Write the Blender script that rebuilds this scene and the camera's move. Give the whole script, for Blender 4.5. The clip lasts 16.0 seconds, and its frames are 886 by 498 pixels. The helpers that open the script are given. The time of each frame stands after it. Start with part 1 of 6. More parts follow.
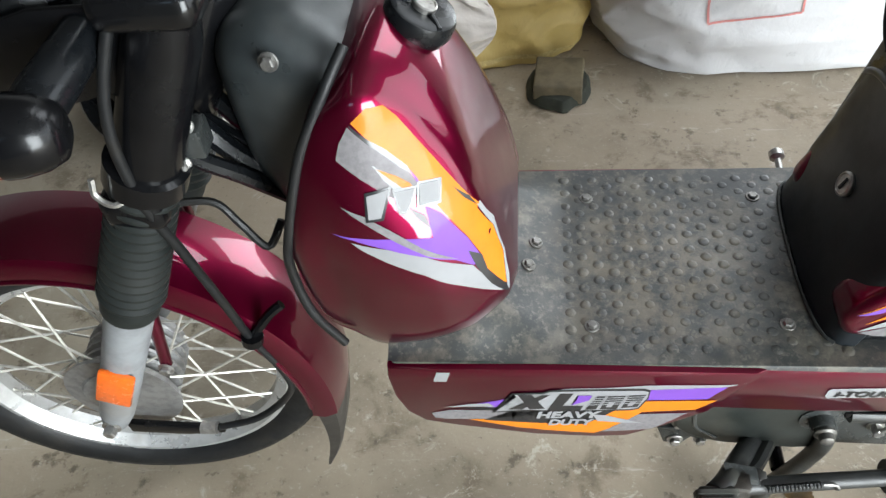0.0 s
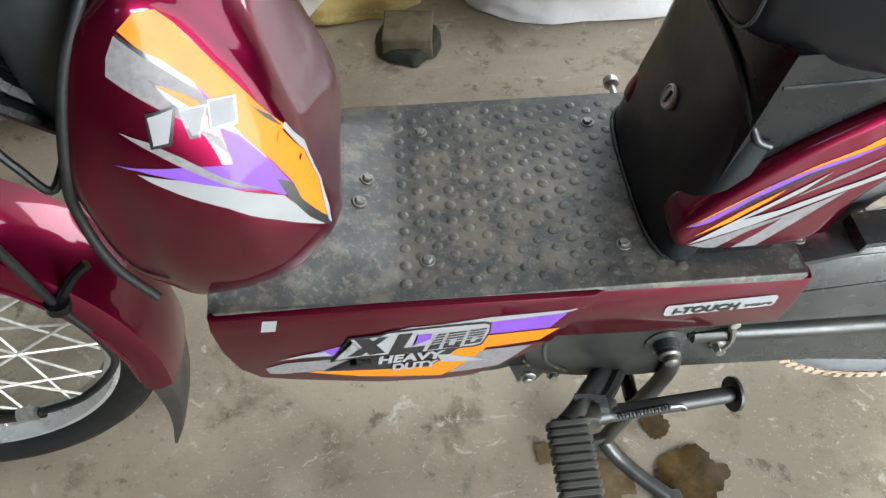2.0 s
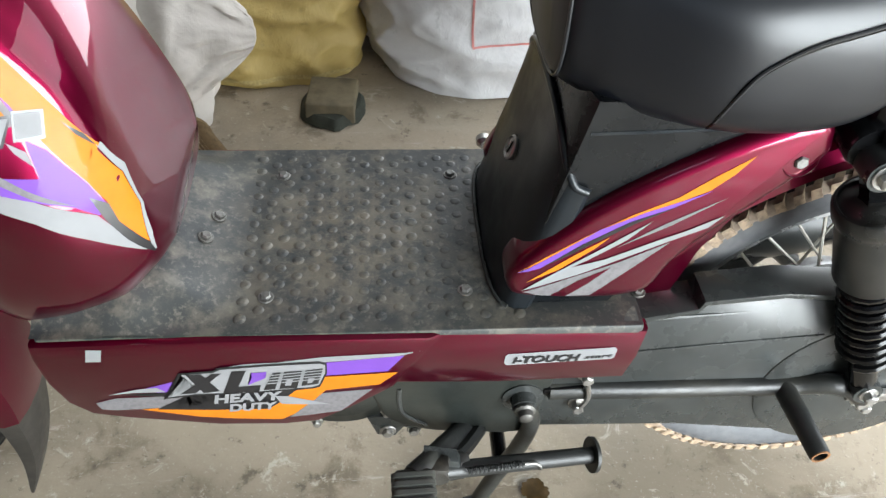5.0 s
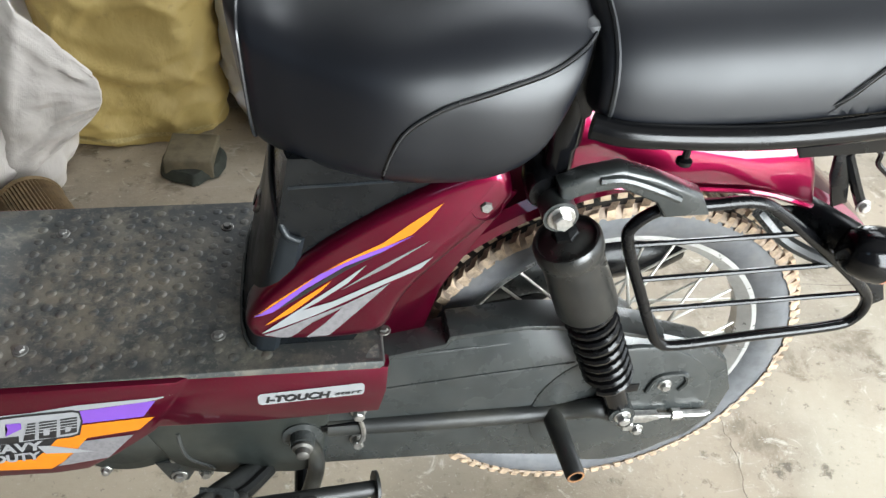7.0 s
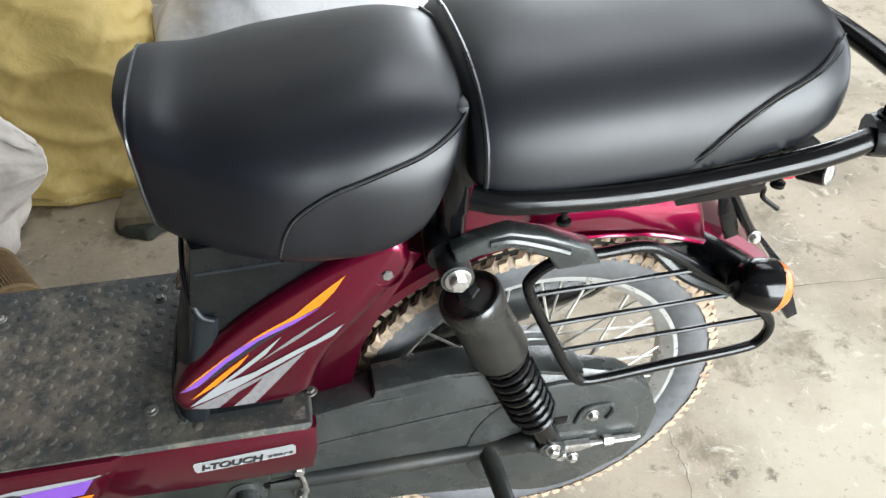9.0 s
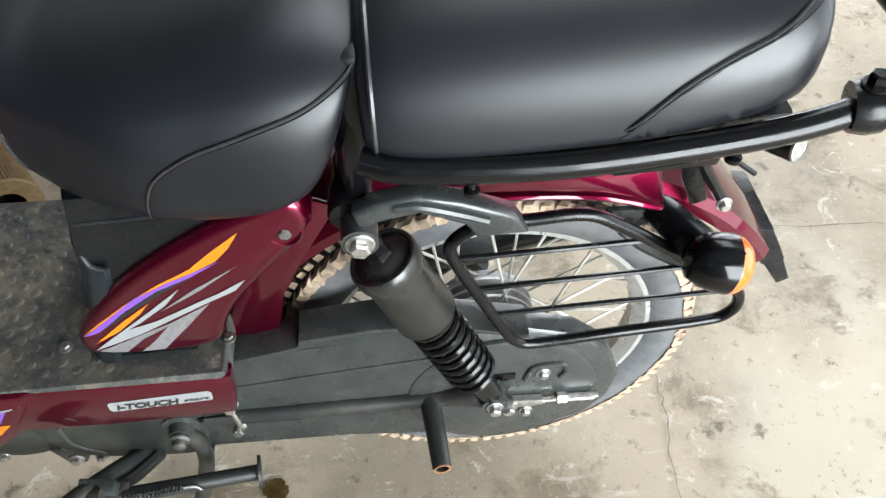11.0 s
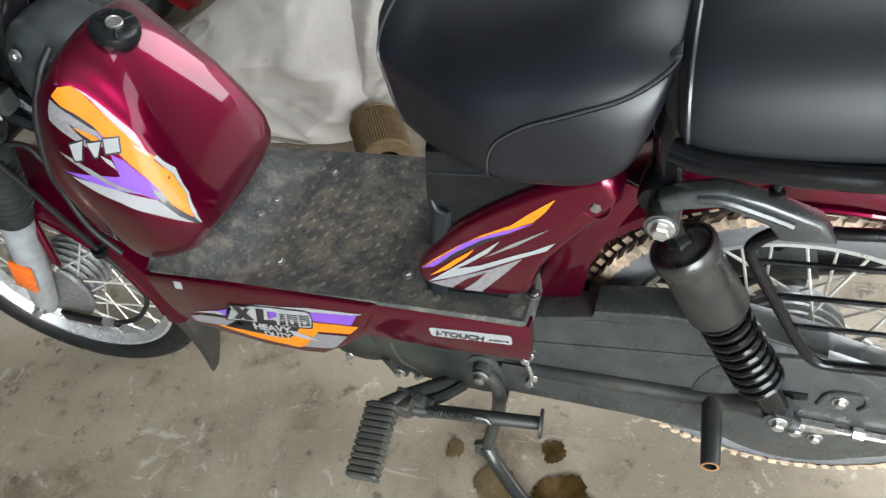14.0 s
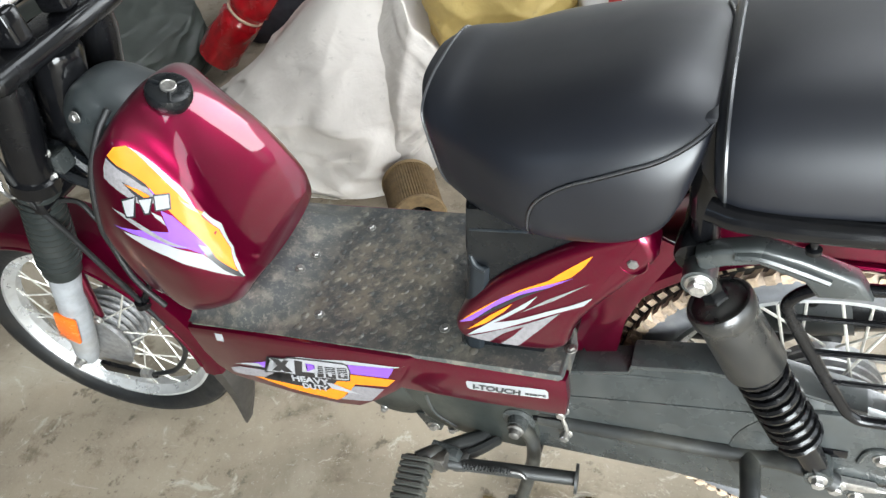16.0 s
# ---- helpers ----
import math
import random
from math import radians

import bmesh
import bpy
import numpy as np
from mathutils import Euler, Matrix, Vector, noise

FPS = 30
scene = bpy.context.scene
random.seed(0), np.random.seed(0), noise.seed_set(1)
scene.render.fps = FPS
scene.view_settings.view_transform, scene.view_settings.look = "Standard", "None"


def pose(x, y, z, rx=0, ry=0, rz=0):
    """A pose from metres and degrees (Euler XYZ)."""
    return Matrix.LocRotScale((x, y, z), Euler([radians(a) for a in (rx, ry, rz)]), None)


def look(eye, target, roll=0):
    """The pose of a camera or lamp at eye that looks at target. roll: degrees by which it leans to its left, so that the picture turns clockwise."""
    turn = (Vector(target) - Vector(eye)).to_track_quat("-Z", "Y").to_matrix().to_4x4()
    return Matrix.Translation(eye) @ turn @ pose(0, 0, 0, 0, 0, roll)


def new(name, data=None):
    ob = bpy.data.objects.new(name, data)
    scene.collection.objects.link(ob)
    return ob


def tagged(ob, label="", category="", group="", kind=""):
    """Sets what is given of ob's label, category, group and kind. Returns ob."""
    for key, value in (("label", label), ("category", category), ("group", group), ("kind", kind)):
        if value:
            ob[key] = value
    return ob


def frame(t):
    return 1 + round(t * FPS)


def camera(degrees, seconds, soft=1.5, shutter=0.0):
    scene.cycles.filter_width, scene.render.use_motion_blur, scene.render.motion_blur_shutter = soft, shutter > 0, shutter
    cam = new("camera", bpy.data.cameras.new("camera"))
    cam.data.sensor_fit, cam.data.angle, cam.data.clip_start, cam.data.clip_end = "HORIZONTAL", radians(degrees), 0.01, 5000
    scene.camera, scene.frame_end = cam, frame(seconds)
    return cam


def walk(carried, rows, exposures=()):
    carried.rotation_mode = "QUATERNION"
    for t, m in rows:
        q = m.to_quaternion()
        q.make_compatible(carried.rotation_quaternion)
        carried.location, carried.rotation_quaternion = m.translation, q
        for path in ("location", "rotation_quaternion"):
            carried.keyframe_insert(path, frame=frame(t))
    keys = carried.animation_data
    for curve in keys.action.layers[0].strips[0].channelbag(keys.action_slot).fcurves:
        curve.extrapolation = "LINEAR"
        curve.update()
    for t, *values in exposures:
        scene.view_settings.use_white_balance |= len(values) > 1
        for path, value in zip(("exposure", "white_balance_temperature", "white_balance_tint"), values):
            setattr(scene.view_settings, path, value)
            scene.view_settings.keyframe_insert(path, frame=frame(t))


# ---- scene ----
from mathutils.bvhtree import BVHTree

cam = camera(59.5, 16.0, soft=1.4)
PATH = [
    (0, (0.108, -0.549, 1.137), (-0.111, 0.736, -0.38), -7.6),
    (0.5, (0.125, -0.542, 1.102), (-0.014, 0.762, -0.409), -5.2),
    (1, (0.135, -0.542, 1.08), (0.049, 0.751, -0.443), -4.6),
    (1.5, (0.151, -0.545, 1.07), (0.157, 0.745, -0.458), -2.7),
    (2, (0.16, -0.55, 1.065), (0.234, 0.697, -0.497), -1.2),
    (2.5, (0.173, -0.554, 1.066), (0.285, 0.699, -0.489), -0.1),
    (3, (0.186, -0.558, 1.06), (0.315, 0.667, -0.516), -0.1),
    (3.2, (0.193, -0.558, 1.059), (0.344, 0.664, -0.518), 0.5),
    (5.3, (0.321, -0.609, 1.039), (0.496, 0.821, -0.348), 4.4),
    (5.5, (0.351, -0.625, 1.045), (0.556, 0.812, -0.33), 4.9),
    (6, (0.412, -0.639, 1.055), (0.642, 0.793, -0.323), 4.4),
    (6.5, (0.447, -0.651, 1.069), (0.729, 0.805, -0.274), 5.2),
    (7, (0.483, -0.653, 1.09), (0.771, 0.817, -0.235), 4.6),
    (7.5, (0.511, -0.652, 1.111), (0.807, 0.822, -0.209), 3.8),
    (8, (0.529, -0.663, 1.132), (0.838, 0.824, -0.169), 2.4),
    (8.5, (0.548, -0.668, 1.146), (0.878, 0.834, -0.134), 1.8),
    (9, (0.561, -0.661, 1.162), (0.882, 0.816, -0.148), 0.8),
    (9.2, (0.568, -0.663, 1.165), (0.892, 0.805, -0.155), 0.6),
    (11.3, (0.751, -0.571, 1.162), (0.744, 0.71, -0.374), -3.1),
    (11.5, (0.768, -0.593, 1.175), (0.648, 0.687, -0.357), -4.9),
    (12, (0.811, -0.62, 1.18), (0.495, 0.669, -0.317), -6.2),
    (12.5, (0.803, -0.626, 1.194), (0.296, 0.685, -0.229), -12.6),
    (13, (0.793, -0.634, 1.194), (0.2, 0.626, -0.242), -13.8),
    (13.5, (0.781, -0.647, 1.199), (0.098, 0.603, -0.206), -15.0),
    (14, (0.766, -0.648, 1.203), (0.04, 0.548, -0.227), -17.4),
    (14.5, (0.75, -0.662, 1.203), (-0.028, 0.494, -0.232), -17.8),
    (15, (0.737, -0.666, 1.206), (-0.074, 0.465, -0.23), -18.5),
    (15.5, (0.734, -0.667, 1.21), (-0.077, 0.479, -0.215), -18.2),
    (16, (0.758, -0.666, 1.224), (-0.035, 0.608, -0.098), -17.6),
]
EXPOSURES = [(0.0, 0.33), (3.2, 0.31), (5.5, 0.3), (7.0, 0.24), (8.0, 0.17), (9.2, 0.19), (11.3, 0.25), (11.6, 0.15), (12.0, 0.03), (12.5, -0.16), (13.0, -0.25), (13.5, -0.06), (14.5, 0.39), (15.5, 0.59), (16.0, 0.75)]
walk(cam, [(t, look(eye, target, roll)) for t, eye, target, roll in PATH], EXPOSURES)

# ---- light ----
world = bpy.data.worlds.new("sky")
scene.world = world
world.use_nodes = True
wn = world.node_tree
sky = wn.nodes.new("ShaderNodeTexSky")
sky.sky_type = "NISHITA"
sky.sun_disc = False
sky.sun_elevation, sky.sun_rotation = radians(42), radians(200)
wn.links.new(sky.outputs[0], wn.nodes["Background"].inputs[0])
wn.nodes["Background"].inputs[1].default_value = 0.14


def area_lamp(name, eye, target, sx, sy, watts, colour):
    data = bpy.data.lights.new(name, "AREA")
    data.shape, data.size, data.size_y, data.energy, data.color = "RECTANGLE", sx, sy, watts, colour
    ob = new(name, data)
    ob.matrix_world = look(eye, target)
    return ob


# area lamps as daylight in unseen openings, assumed from highlights and the floor's brightness: the wide front opening,
# the high vent beside it, the doorway beyond the moped's tail, the roof opening and the rear doorway
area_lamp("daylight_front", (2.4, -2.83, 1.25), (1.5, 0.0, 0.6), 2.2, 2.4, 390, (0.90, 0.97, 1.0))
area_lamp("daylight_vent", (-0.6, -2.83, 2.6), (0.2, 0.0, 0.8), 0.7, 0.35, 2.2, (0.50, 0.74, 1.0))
area_lamp("daylight_door", (3.53, -0.3, 1.25), (0.8, 0.0, 0.5), 2.7, 2.4, 60, (0.92, 0.97, 1.0))
area_lamp("daylight_roof", (2.05, 1.65, 3.26), (2.051, 1.65, 0.0), 2.5, 1.8, 88, (0.92, 0.97, 1.0))
area_lamp("daylight_rear", (2.45, 3.13, 1.2), (1.2, 0.0, 0.6), 1.7, 2.1, 80, (0.92, 0.97, 1.0))


# ---- materials ----
def rgb(r, g, b):
    return (r, g, b, 1)


class Mat:
    """A node material with a principled shader and short ways to add grain."""

    def __init__(self, name, colour, rough=0.5, metal=0.0, coat=0.0, spec=0.5):
        self.m = bpy.data.materials.new(name)
        self.m.use_nodes = True
        self.t = self.m.node_tree
        self.p = self.t.nodes["Principled BSDF"]
        self.set("Base Color", rgb(*colour))
        self.set("Roughness", rough)
        self.set("Metallic", metal)
        self.set("Coat Weight", coat)
        self.set("Coat Roughness", 0.06)
        self.set("Specular IOR Level", spec)
        self.colour = colour
        self.coords = self.t.nodes.new("ShaderNodeTexCoord").outputs["Object"]

    def set(self, key, value):
        self.p.inputs[key].default_value = value

    def noise(self, scale, detail=6, rough=0.6, distort=0.0):
        n = self.t.nodes.new("ShaderNodeTexNoise")
        n.inputs["Scale"].default_value, n.inputs["Detail"].default_value = scale, detail
        n.inputs["Roughness"].default_value, n.inputs["Distortion"].default_value = rough, distort
        self.t.links.new(self.coords, n.inputs["Vector"])
        return n.outputs["Fac"]

    def ramp(self, source, lo, hi, a=0.0, b=1.0):
        n = self.t.nodes.new("ShaderNodeMapRange")
        n.interpolation_type = "SMOOTHSTEP"
        for i, v in ((1, lo), (2, hi), (3, a), (4, b)):
            n.inputs[i].default_value = v
        self.t.links.new(source, n.inputs[0])
        return n.outputs[0]

    def blend(self, fac, colour):
        """Mix the base colour with another one, by fac."""
        n = self.t.nodes.new("ShaderNodeMix")
        n.data_type = "RGBA"
        base = self.p.inputs["Base Color"]
        if base.links:
            self.t.links.new(base.links[0].from_socket, n.inputs["A"])
        else:
            n.inputs["A"].default_value = base.default_value
        n.inputs["B"].default_value = rgb(*colour)
        self.t.links.new(fac, n.inputs["Factor"])
        self.t.links.new(n.outputs["Result"], base)
        return self

    def gloss(self, fac):
        self.t.links.new(fac, self.p.inputs["Roughness"])
        return self

    def bump(self, source, strength=0.2, distance=0.002):
        n = self.t.nodes.new("ShaderNodeBump")
        n.inputs["Strength"].default_value, n.inputs["Distance"].default_value = strength, distance
        if self.p.inputs["Normal"].links:
            self.t.links.new(self.p.inputs["Normal"].links[0].from_socket, n.inputs["Normal"])
        self.t.links.new(source, n.inputs["Height"])
        self.t.links.new(n.outputs[0], self.p.inputs["Normal"])
        return self


def painted(name, colour, dust=0.35, flake=0.88):
    m = Mat(name, colour, 0.36, flake, 1.0, 0.3)
    m.set("Coat Roughness", 0.015)
    m.set("Coat IOR", 1.45)
    m.blend(m.ramp(m.noise(9, 5), 0.55, 0.85, 0, dust * 0.12), (0.16, 0.08, 0.07))
    m.blend(m.ramp(m.noise(420, 2), 0.68, 0.76, 0, dust * 0.5), (0.4, 0.33, 0.3))
    m.gloss(m.ramp(m.noise(14, 6), 0.3, 0.8, 0.30, 0.38))
    return m.m


MAROON = painted("maroon_paint", (0.130, 0.0006, 0.020), 0.10)


def plain(name, colour, rough=0.5, metal=0.0, coat=0.0, grain=60.0, vary=0.25, bump=0.0, dirt=None, dirt_amount=0.3, spec=0.5):
    m = Mat(name, colour, rough, metal, coat, spec)
    dark = tuple(c * (1 - vary) for c in colour)
    m.blend(m.ramp(m.noise(grain), 0.35, 0.7), dark)
    if dirt:
        m.blend(m.ramp(m.noise(11, 7, 0.65), 0.45, 0.75, 0, dirt_amount), dirt)
    m.gloss(m.ramp(m.noise(grain * 0.4), 0.3, 0.7, max(0.02, rough - 0.08), min(1, rough + 0.1)))
    if bump:
        m.bump(m.noise(grain * 6, 4), bump, 0.001)
    return m.m


VINYL = plain("black_seat_vinyl", (0.0042, 0.0050, 0.0074), 0.40, grain=6, vary=0.2, bump=0.06, spec=0.46)
VINYL_GREY = plain("grey_seat_vinyl", (0.022, 0.023, 0.025), 0.32, grain=30, spec=0.6)
PLASTIC = plain("black_plastic", (0.0042, 0.0050, 0.0060), 0.27, grain=80, bump=0.1, dirt=(0.014, 0.014, 0.013), dirt_amount=0.3, spec=0.28)
BLACK = plain("black_enamel", (0.0035, 0.0036, 0.0042), 0.2, coat=0.06, grain=50, dirt=(0.012, 0.012, 0.010), dirt_amount=0.2, spec=0.25)
GREYBLACK = plain("satin_black_metal", (0.031, 0.0345, 0.034), 0.27, grain=40, dirt=(0.06, 0.058, 0.052), dirt_amount=0.4)
SHOCKBLACK = plain("satin_black_can", (0.010, 0.0105, 0.0105), 0.3, grain=40, vary=0.3, dirt=(0.045, 0.043, 0.038), dirt_amount=0.35)
CASE_GREY = plain("oily_engine_alloy", (0.0155, 0.0185, 0.0165), 0.42, grain=40, vary=0.35, bump=0.15, dirt=(0.04, 0.04, 0.032), dirt_amount=0.45)
STANDBLACK = plain("worn_black_steel", (0.016, 0.017, 0.0165), 0.4, grain=45, vary=0.4, bump=0.25, dirt=(0.085, 0.08, 0.06), dirt_amount=0.35)
GAITER = plain("dusty_gaiter_rubber", (0.013, 0.0155, 0.0145), 0.42, grain=60, bump=0.15, dirt=(0.03, 0.029, 0.025), dirt_amount=0.35, spec=0.25)
NECK_GREY = plain("grey_black_plastic", (0.022, 0.026, 0.027), 0.34, grain=60, bump=0.1, dirt=(0.05, 0.05, 0.045), dirt_amount=0.4)
COVER_BLACK = plain("blue_black_plastic", (0.0095, 0.0125, 0.0155), 0.36, grain=50, bump=0.1, dirt=(0.03, 0.03, 0.028), dirt_amount=0.3, spec=0.4)
RUBBER = plain("black_rubber", (0.007, 0.0075, 0.008), 0.5, grain=90, bump=0.2, dirt=(0.03, 0.026, 0.02), dirt_amount=0.35, spec=0.3)
TYRE = plain("tyre_rubber", (0.105, 0.108, 0.115), 0.6, grain=60, bump=0.15, dirt=(0.2, 0.18, 0.155), dirt_amount=0.4)
MUDBAND = plain("dried_mud", (0.38, 0.295, 0.225), 0.95, grain=70, vary=0.35, bump=0.5, dirt=(0.12, 0.09, 0.065), dirt_amount=0.4)
GAP_RUBBER = plain("dark_gap_rubber", (0.022, 0.019, 0.016), 0.85, grain=120, vary=0.5, bump=0.4, dirt=(0.14, 0.11, 0.08), dirt_amount=0.5)
MUDTREAD = plain("muddy_tread_rubber", (0.47, 0.345, 0.235), 0.9, grain=90, vary=0.55, bump=0.4, dirt=(0.06, 0.05, 0.04), dirt_amount=0.75)
CHROME = plain("chrome", (0.7, 0.7, 0.7), 0.14, 1.0, grain=40, vary=0.12)
STEEL = plain("zinc_steel", (0.5, 0.49, 0.47), 0.34, 0.9, grain=150, vary=0.35, dirt=(0.14, 0.11, 0.08), dirt_amount=0.3)
DULL = plain("dull_dirty_steel", (0.2, 0.195, 0.185), 0.45, 0.8, grain=150, vary=0.4, dirt=(0.08, 0.07, 0.055), dirt_amount=0.5)
RIM = plain("polished_alloy_rim", (0.56, 0.565, 0.56), 0.32, 0.7, grain=60, vary=0.15, dirt=(0.3, 0.26, 0.2), dirt_amount=0.35)
SPOKE = plain("dull_zinc_spoke", (0.56, 0.54, 0.49), 0.4, 0.5, grain=90, vary=0.3, dirt=(0.25, 0.2, 0.14), dirt_amount=0.4)
ALLOY = plain("cast_alloy", (0.42, 0.42, 0.42), 0.45, 0.85, grain=90, vary=0.3, dirt=(0.2, 0.17, 0.13), dirt_amount=0.4)
GREYPAINT = plain("grey_painted_alloy", (0.24, 0.25, 0.26), 0.45, 0.1, grain=40, dirt=(0.2, 0.17, 0.13), dirt_amount=0.4)
ORANGE_LENS = plain("orange_lens", (0.75, 0.13, 0.012), 0.2, coat=0.6, grain=200)
TAPE = plain("buff_tape", (0.6, 0.42, 0.3), 0.6, grain=60)
RED_LENS = plain("red_lens", (0.45, 0.01, 0.03), 0.2, coat=0.6, grain=120)
WHITE = plain("white_print", (0.225, 0.225, 0.23), 0.55, grain=30, vary=0.08, spec=0.14)
INK = plain("black_print", (0.01, 0.01, 0.012), 0.35, coat=0.4)
AMBER = plain("amber_print", (0.50, 0.15, 0.010), 0.5, coat=0.12, grain=40, vary=0.1, spec=0.14)
PURPLE = plain("purple_print", (0.15, 0.06, 0.33), 0.5, coat=0.12, grain=40, vary=0.1, spec=0.14)
SILVER = plain("silver_print", (0.17, 0.16, 0.165), 0.5, 0.1, grain=200, vary=0.2, spec=0.14)

# dusty rubber mat on the footboard
mat_rubber = Mat("dusty_mat_rubber", (0.020, 0.023, 0.025), 0.5)
mat_rubber.blend(mat_rubber.ramp(mat_rubber.noise(7, 7, 0.6), 0.40, 0.66, 0, 0.4), (0.060, 0.062, 0.056))
mat_rubber.blend(mat_rubber.ramp(mat_rubber.noise(26, 7, 0.7), 0.46, 0.66, 0, 0.7), (0.125, 0.112, 0.088))
mat_rubber.blend(mat_rubber.ramp(mat_rubber.noise(140, 4, 0.7), 0.52, 0.68, 0, 0.55), (0.15, 0.138, 0.112))
# trodden dust in the middle of the board
reach = mat_rubber.t.nodes.new("ShaderNodeVectorMath")
reach.operation = "DISTANCE"
mat_rubber.t.links.new(mat_rubber.coords, reach.inputs[0])
reach.inputs[1].default_value = (0.245, -0.01, 0.474)
blur = mat_rubber.t.nodes.new("ShaderNodeMath")
blur.operation = "MULTIPLY"
mat_rubber.t.links.new(mat_rubber.ramp(reach.outputs["Value"], 0.17, 0.03, 0, 1), blur.inputs[0])
mat_rubber.t.links.new(mat_rubber.ramp(mat_rubber.noise(45, 6, 0.7), 0.38, 0.62, 0, 0.75), blur.inputs[1])
mat_rubber.blend(blur.outputs[0], (0.135, 0.112, 0.082))
mat_rubber.gloss(mat_rubber.ramp(mat_rubber.noise(20, 4), 0.3, 0.7, 0.40, 0.58))
mat_rubber.bump(mat_rubber.noise(500, 3), 0.25, 0.0006)
MAT = mat_rubber.m

# worn concrete with cement smears, damp patches and fine pits
conc = Mat("worn_concrete", (0.292, 0.241, 0.179), 0.7)
conc.blend(conc.ramp(conc.noise(2.2, 8, 0.62), 0.40, 0.62), (0.196, 0.162, 0.118))
conc.blend(conc.ramp(conc.noise(1.1, 7, 0.6, 0.5), 0.5, 0.66, 0, 0.85), (0.355, 0.314, 0.243))
conc.blend(conc.ramp(conc.noise(7, 8, 0.68, 0.3), 0.53, 0.66, 0, 0.85), (0.127, 0.098, 0.064))
conc.blend(conc.ramp(conc.noise(17, 6, 0.7), 0.58, 0.68, 0, 0.8), (0.074, 0.058, 0.037))
conc.blend(conc.ramp(conc.noise(13, 8, 0.75, 1.2), 0.58, 0.66, 0, 0.7), (0.435, 0.399, 0.332))
conc.blend(conc.ramp(conc.noise(70, 5, 0.7), 0.62, 0.70, 0, 0.6), (0.096, 0.078, 0.055))
conc.blend(conc.ramp(conc.noise(190, 3), 0.60, 0.72, 0, 0.5), (0.373, 0.342, 0.292))
# pale drag marks
drag = conc.t.nodes.new("ShaderNodeMapping")
drag.inputs["Rotation"].default_value, drag.inputs["Scale"].default_value = (0, 0, 0.6), (3.0, 22.0, 1.0)
conc.t.links.new(conc.coords, drag.inputs["Vector"])
plain_coords, conc.coords = conc.coords, drag.outputs[0]
conc.blend(conc.ramp(conc.noise(1.6, 8, 0.75, 0.6), 0.60, 0.68, 0, 0.6), (0.411, 0.368, 0.324))
conc.coords = plain_coords
conc.gloss(conc.ramp(conc.noise(5, 6), 0.3, 0.7, 0.42, 0.8))
conc.bump(conc.noise(60, 8, 0.7), 0.4, 0.004)
conc.bump(conc.noise(6, 6), 0.3, 0.01)
CONCRETE = conc.m

# unseen shell: pale wall for reflections, dark walls and ceiling to limit fill
PALE_WALL = plain("pale_wall", (0.46, 0.455, 0.45), 0.85, grain=6, vary=0.2, bump=0.2, dirt=(0.3, 0.28, 0.25), dirt_amount=0.4)
ROOF = plain("dark_ceiling", (0.13, 0.125, 0.12), 0.9, grain=5, vary=0.4, dirt=(0.06, 0.055, 0.05))
DARK_WALL = plain("dark_wall", (0.12, 0.115, 0.105), 0.85, grain=6, vary=0.3, bump=0.2, dirt=(0.2, 0.18, 0.15))


def woven(name, colour, stain, amount=0.4):
    m = Mat(name, colour, 0.6)
    m.blend(m.ramp(m.noise(5, 7, 0.65), 0.5, 0.78, 0, amount), stain)
    m.blend(m.ramp(m.noise(30, 4), 0.62, 0.74, 0, 0.3), tuple(0.6 * c for c in stain))
    w = m.t.nodes.new("ShaderNodeTexWave")
    w.inputs["Scale"].default_value, w.inputs["Distortion"].default_value = 90, 1.5
    m.t.links.new(m.coords, w.inputs["Vector"])
    m.bump(w.outputs["Fac"], 0.04, 0.0012)
    m.bump(m.noise(22, 6, 0.6, 0.6), 0.3, 0.008)
    m.bump(m.noise(8, 4, 0.5, 0.8), 0.45, 0.015)
    m.bump(m.noise(3.2, 5, 0.55, 0.6), 0.35, 0.03)
    return m.m


SACK_WHITE = woven("white_woven_plastic", (0.49, 0.485, 0.49), (0.28, 0.265, 0.26))
SACK_YELLOW = woven("yellow_woven_plastic", (0.43, 0.315, 0.105), (0.29, 0.21, 0.085))
CLOTH = woven("off_white_cloth", (0.56, 0.515, 0.47), (0.38, 0.34, 0.295), 0.3)


# ---- mesh helpers ----
def part(name, bm, material, parent=None, label="", smooth=True):
    me = bpy.data.meshes.new(name)
    bmesh.ops.recalc_face_normals(bm, faces=bm.faces)
    bm.to_mesh(me)
    bm.free()
    me.materials.append(material)
    if smooth:
        for p in me.polygons:
            p.use_smooth = True
        me.set_sharp_from_angle(angle=radians(38))
    ob = new(name, me)
    if parent:
        ob.parent = parent
    if label:
        ob["label"] = label
    return ob


def same(name, ob, m, parent):
    """Another part on the same mesh, at pose m."""
    o = new(name, ob.data)
    o.parent = parent
    o.matrix_basis = m
    return o


def loft(rings, closed=True, caps=True):
    bm = bmesh.new()
    rows = [[bm.verts.new(p) for p in ring] for ring in rings]
    n = len(rows[0])
    for a, b in zip(rows, rows[1:]):
        for i in range(n if closed else n - 1):
            j = (i + 1) % n
            bm.faces.new((a[i], a[j], b[j], b[i]))
    if caps and closed:
        bm.faces.new(rows[0])
        bm.faces.new(rows[-1])
    return bm


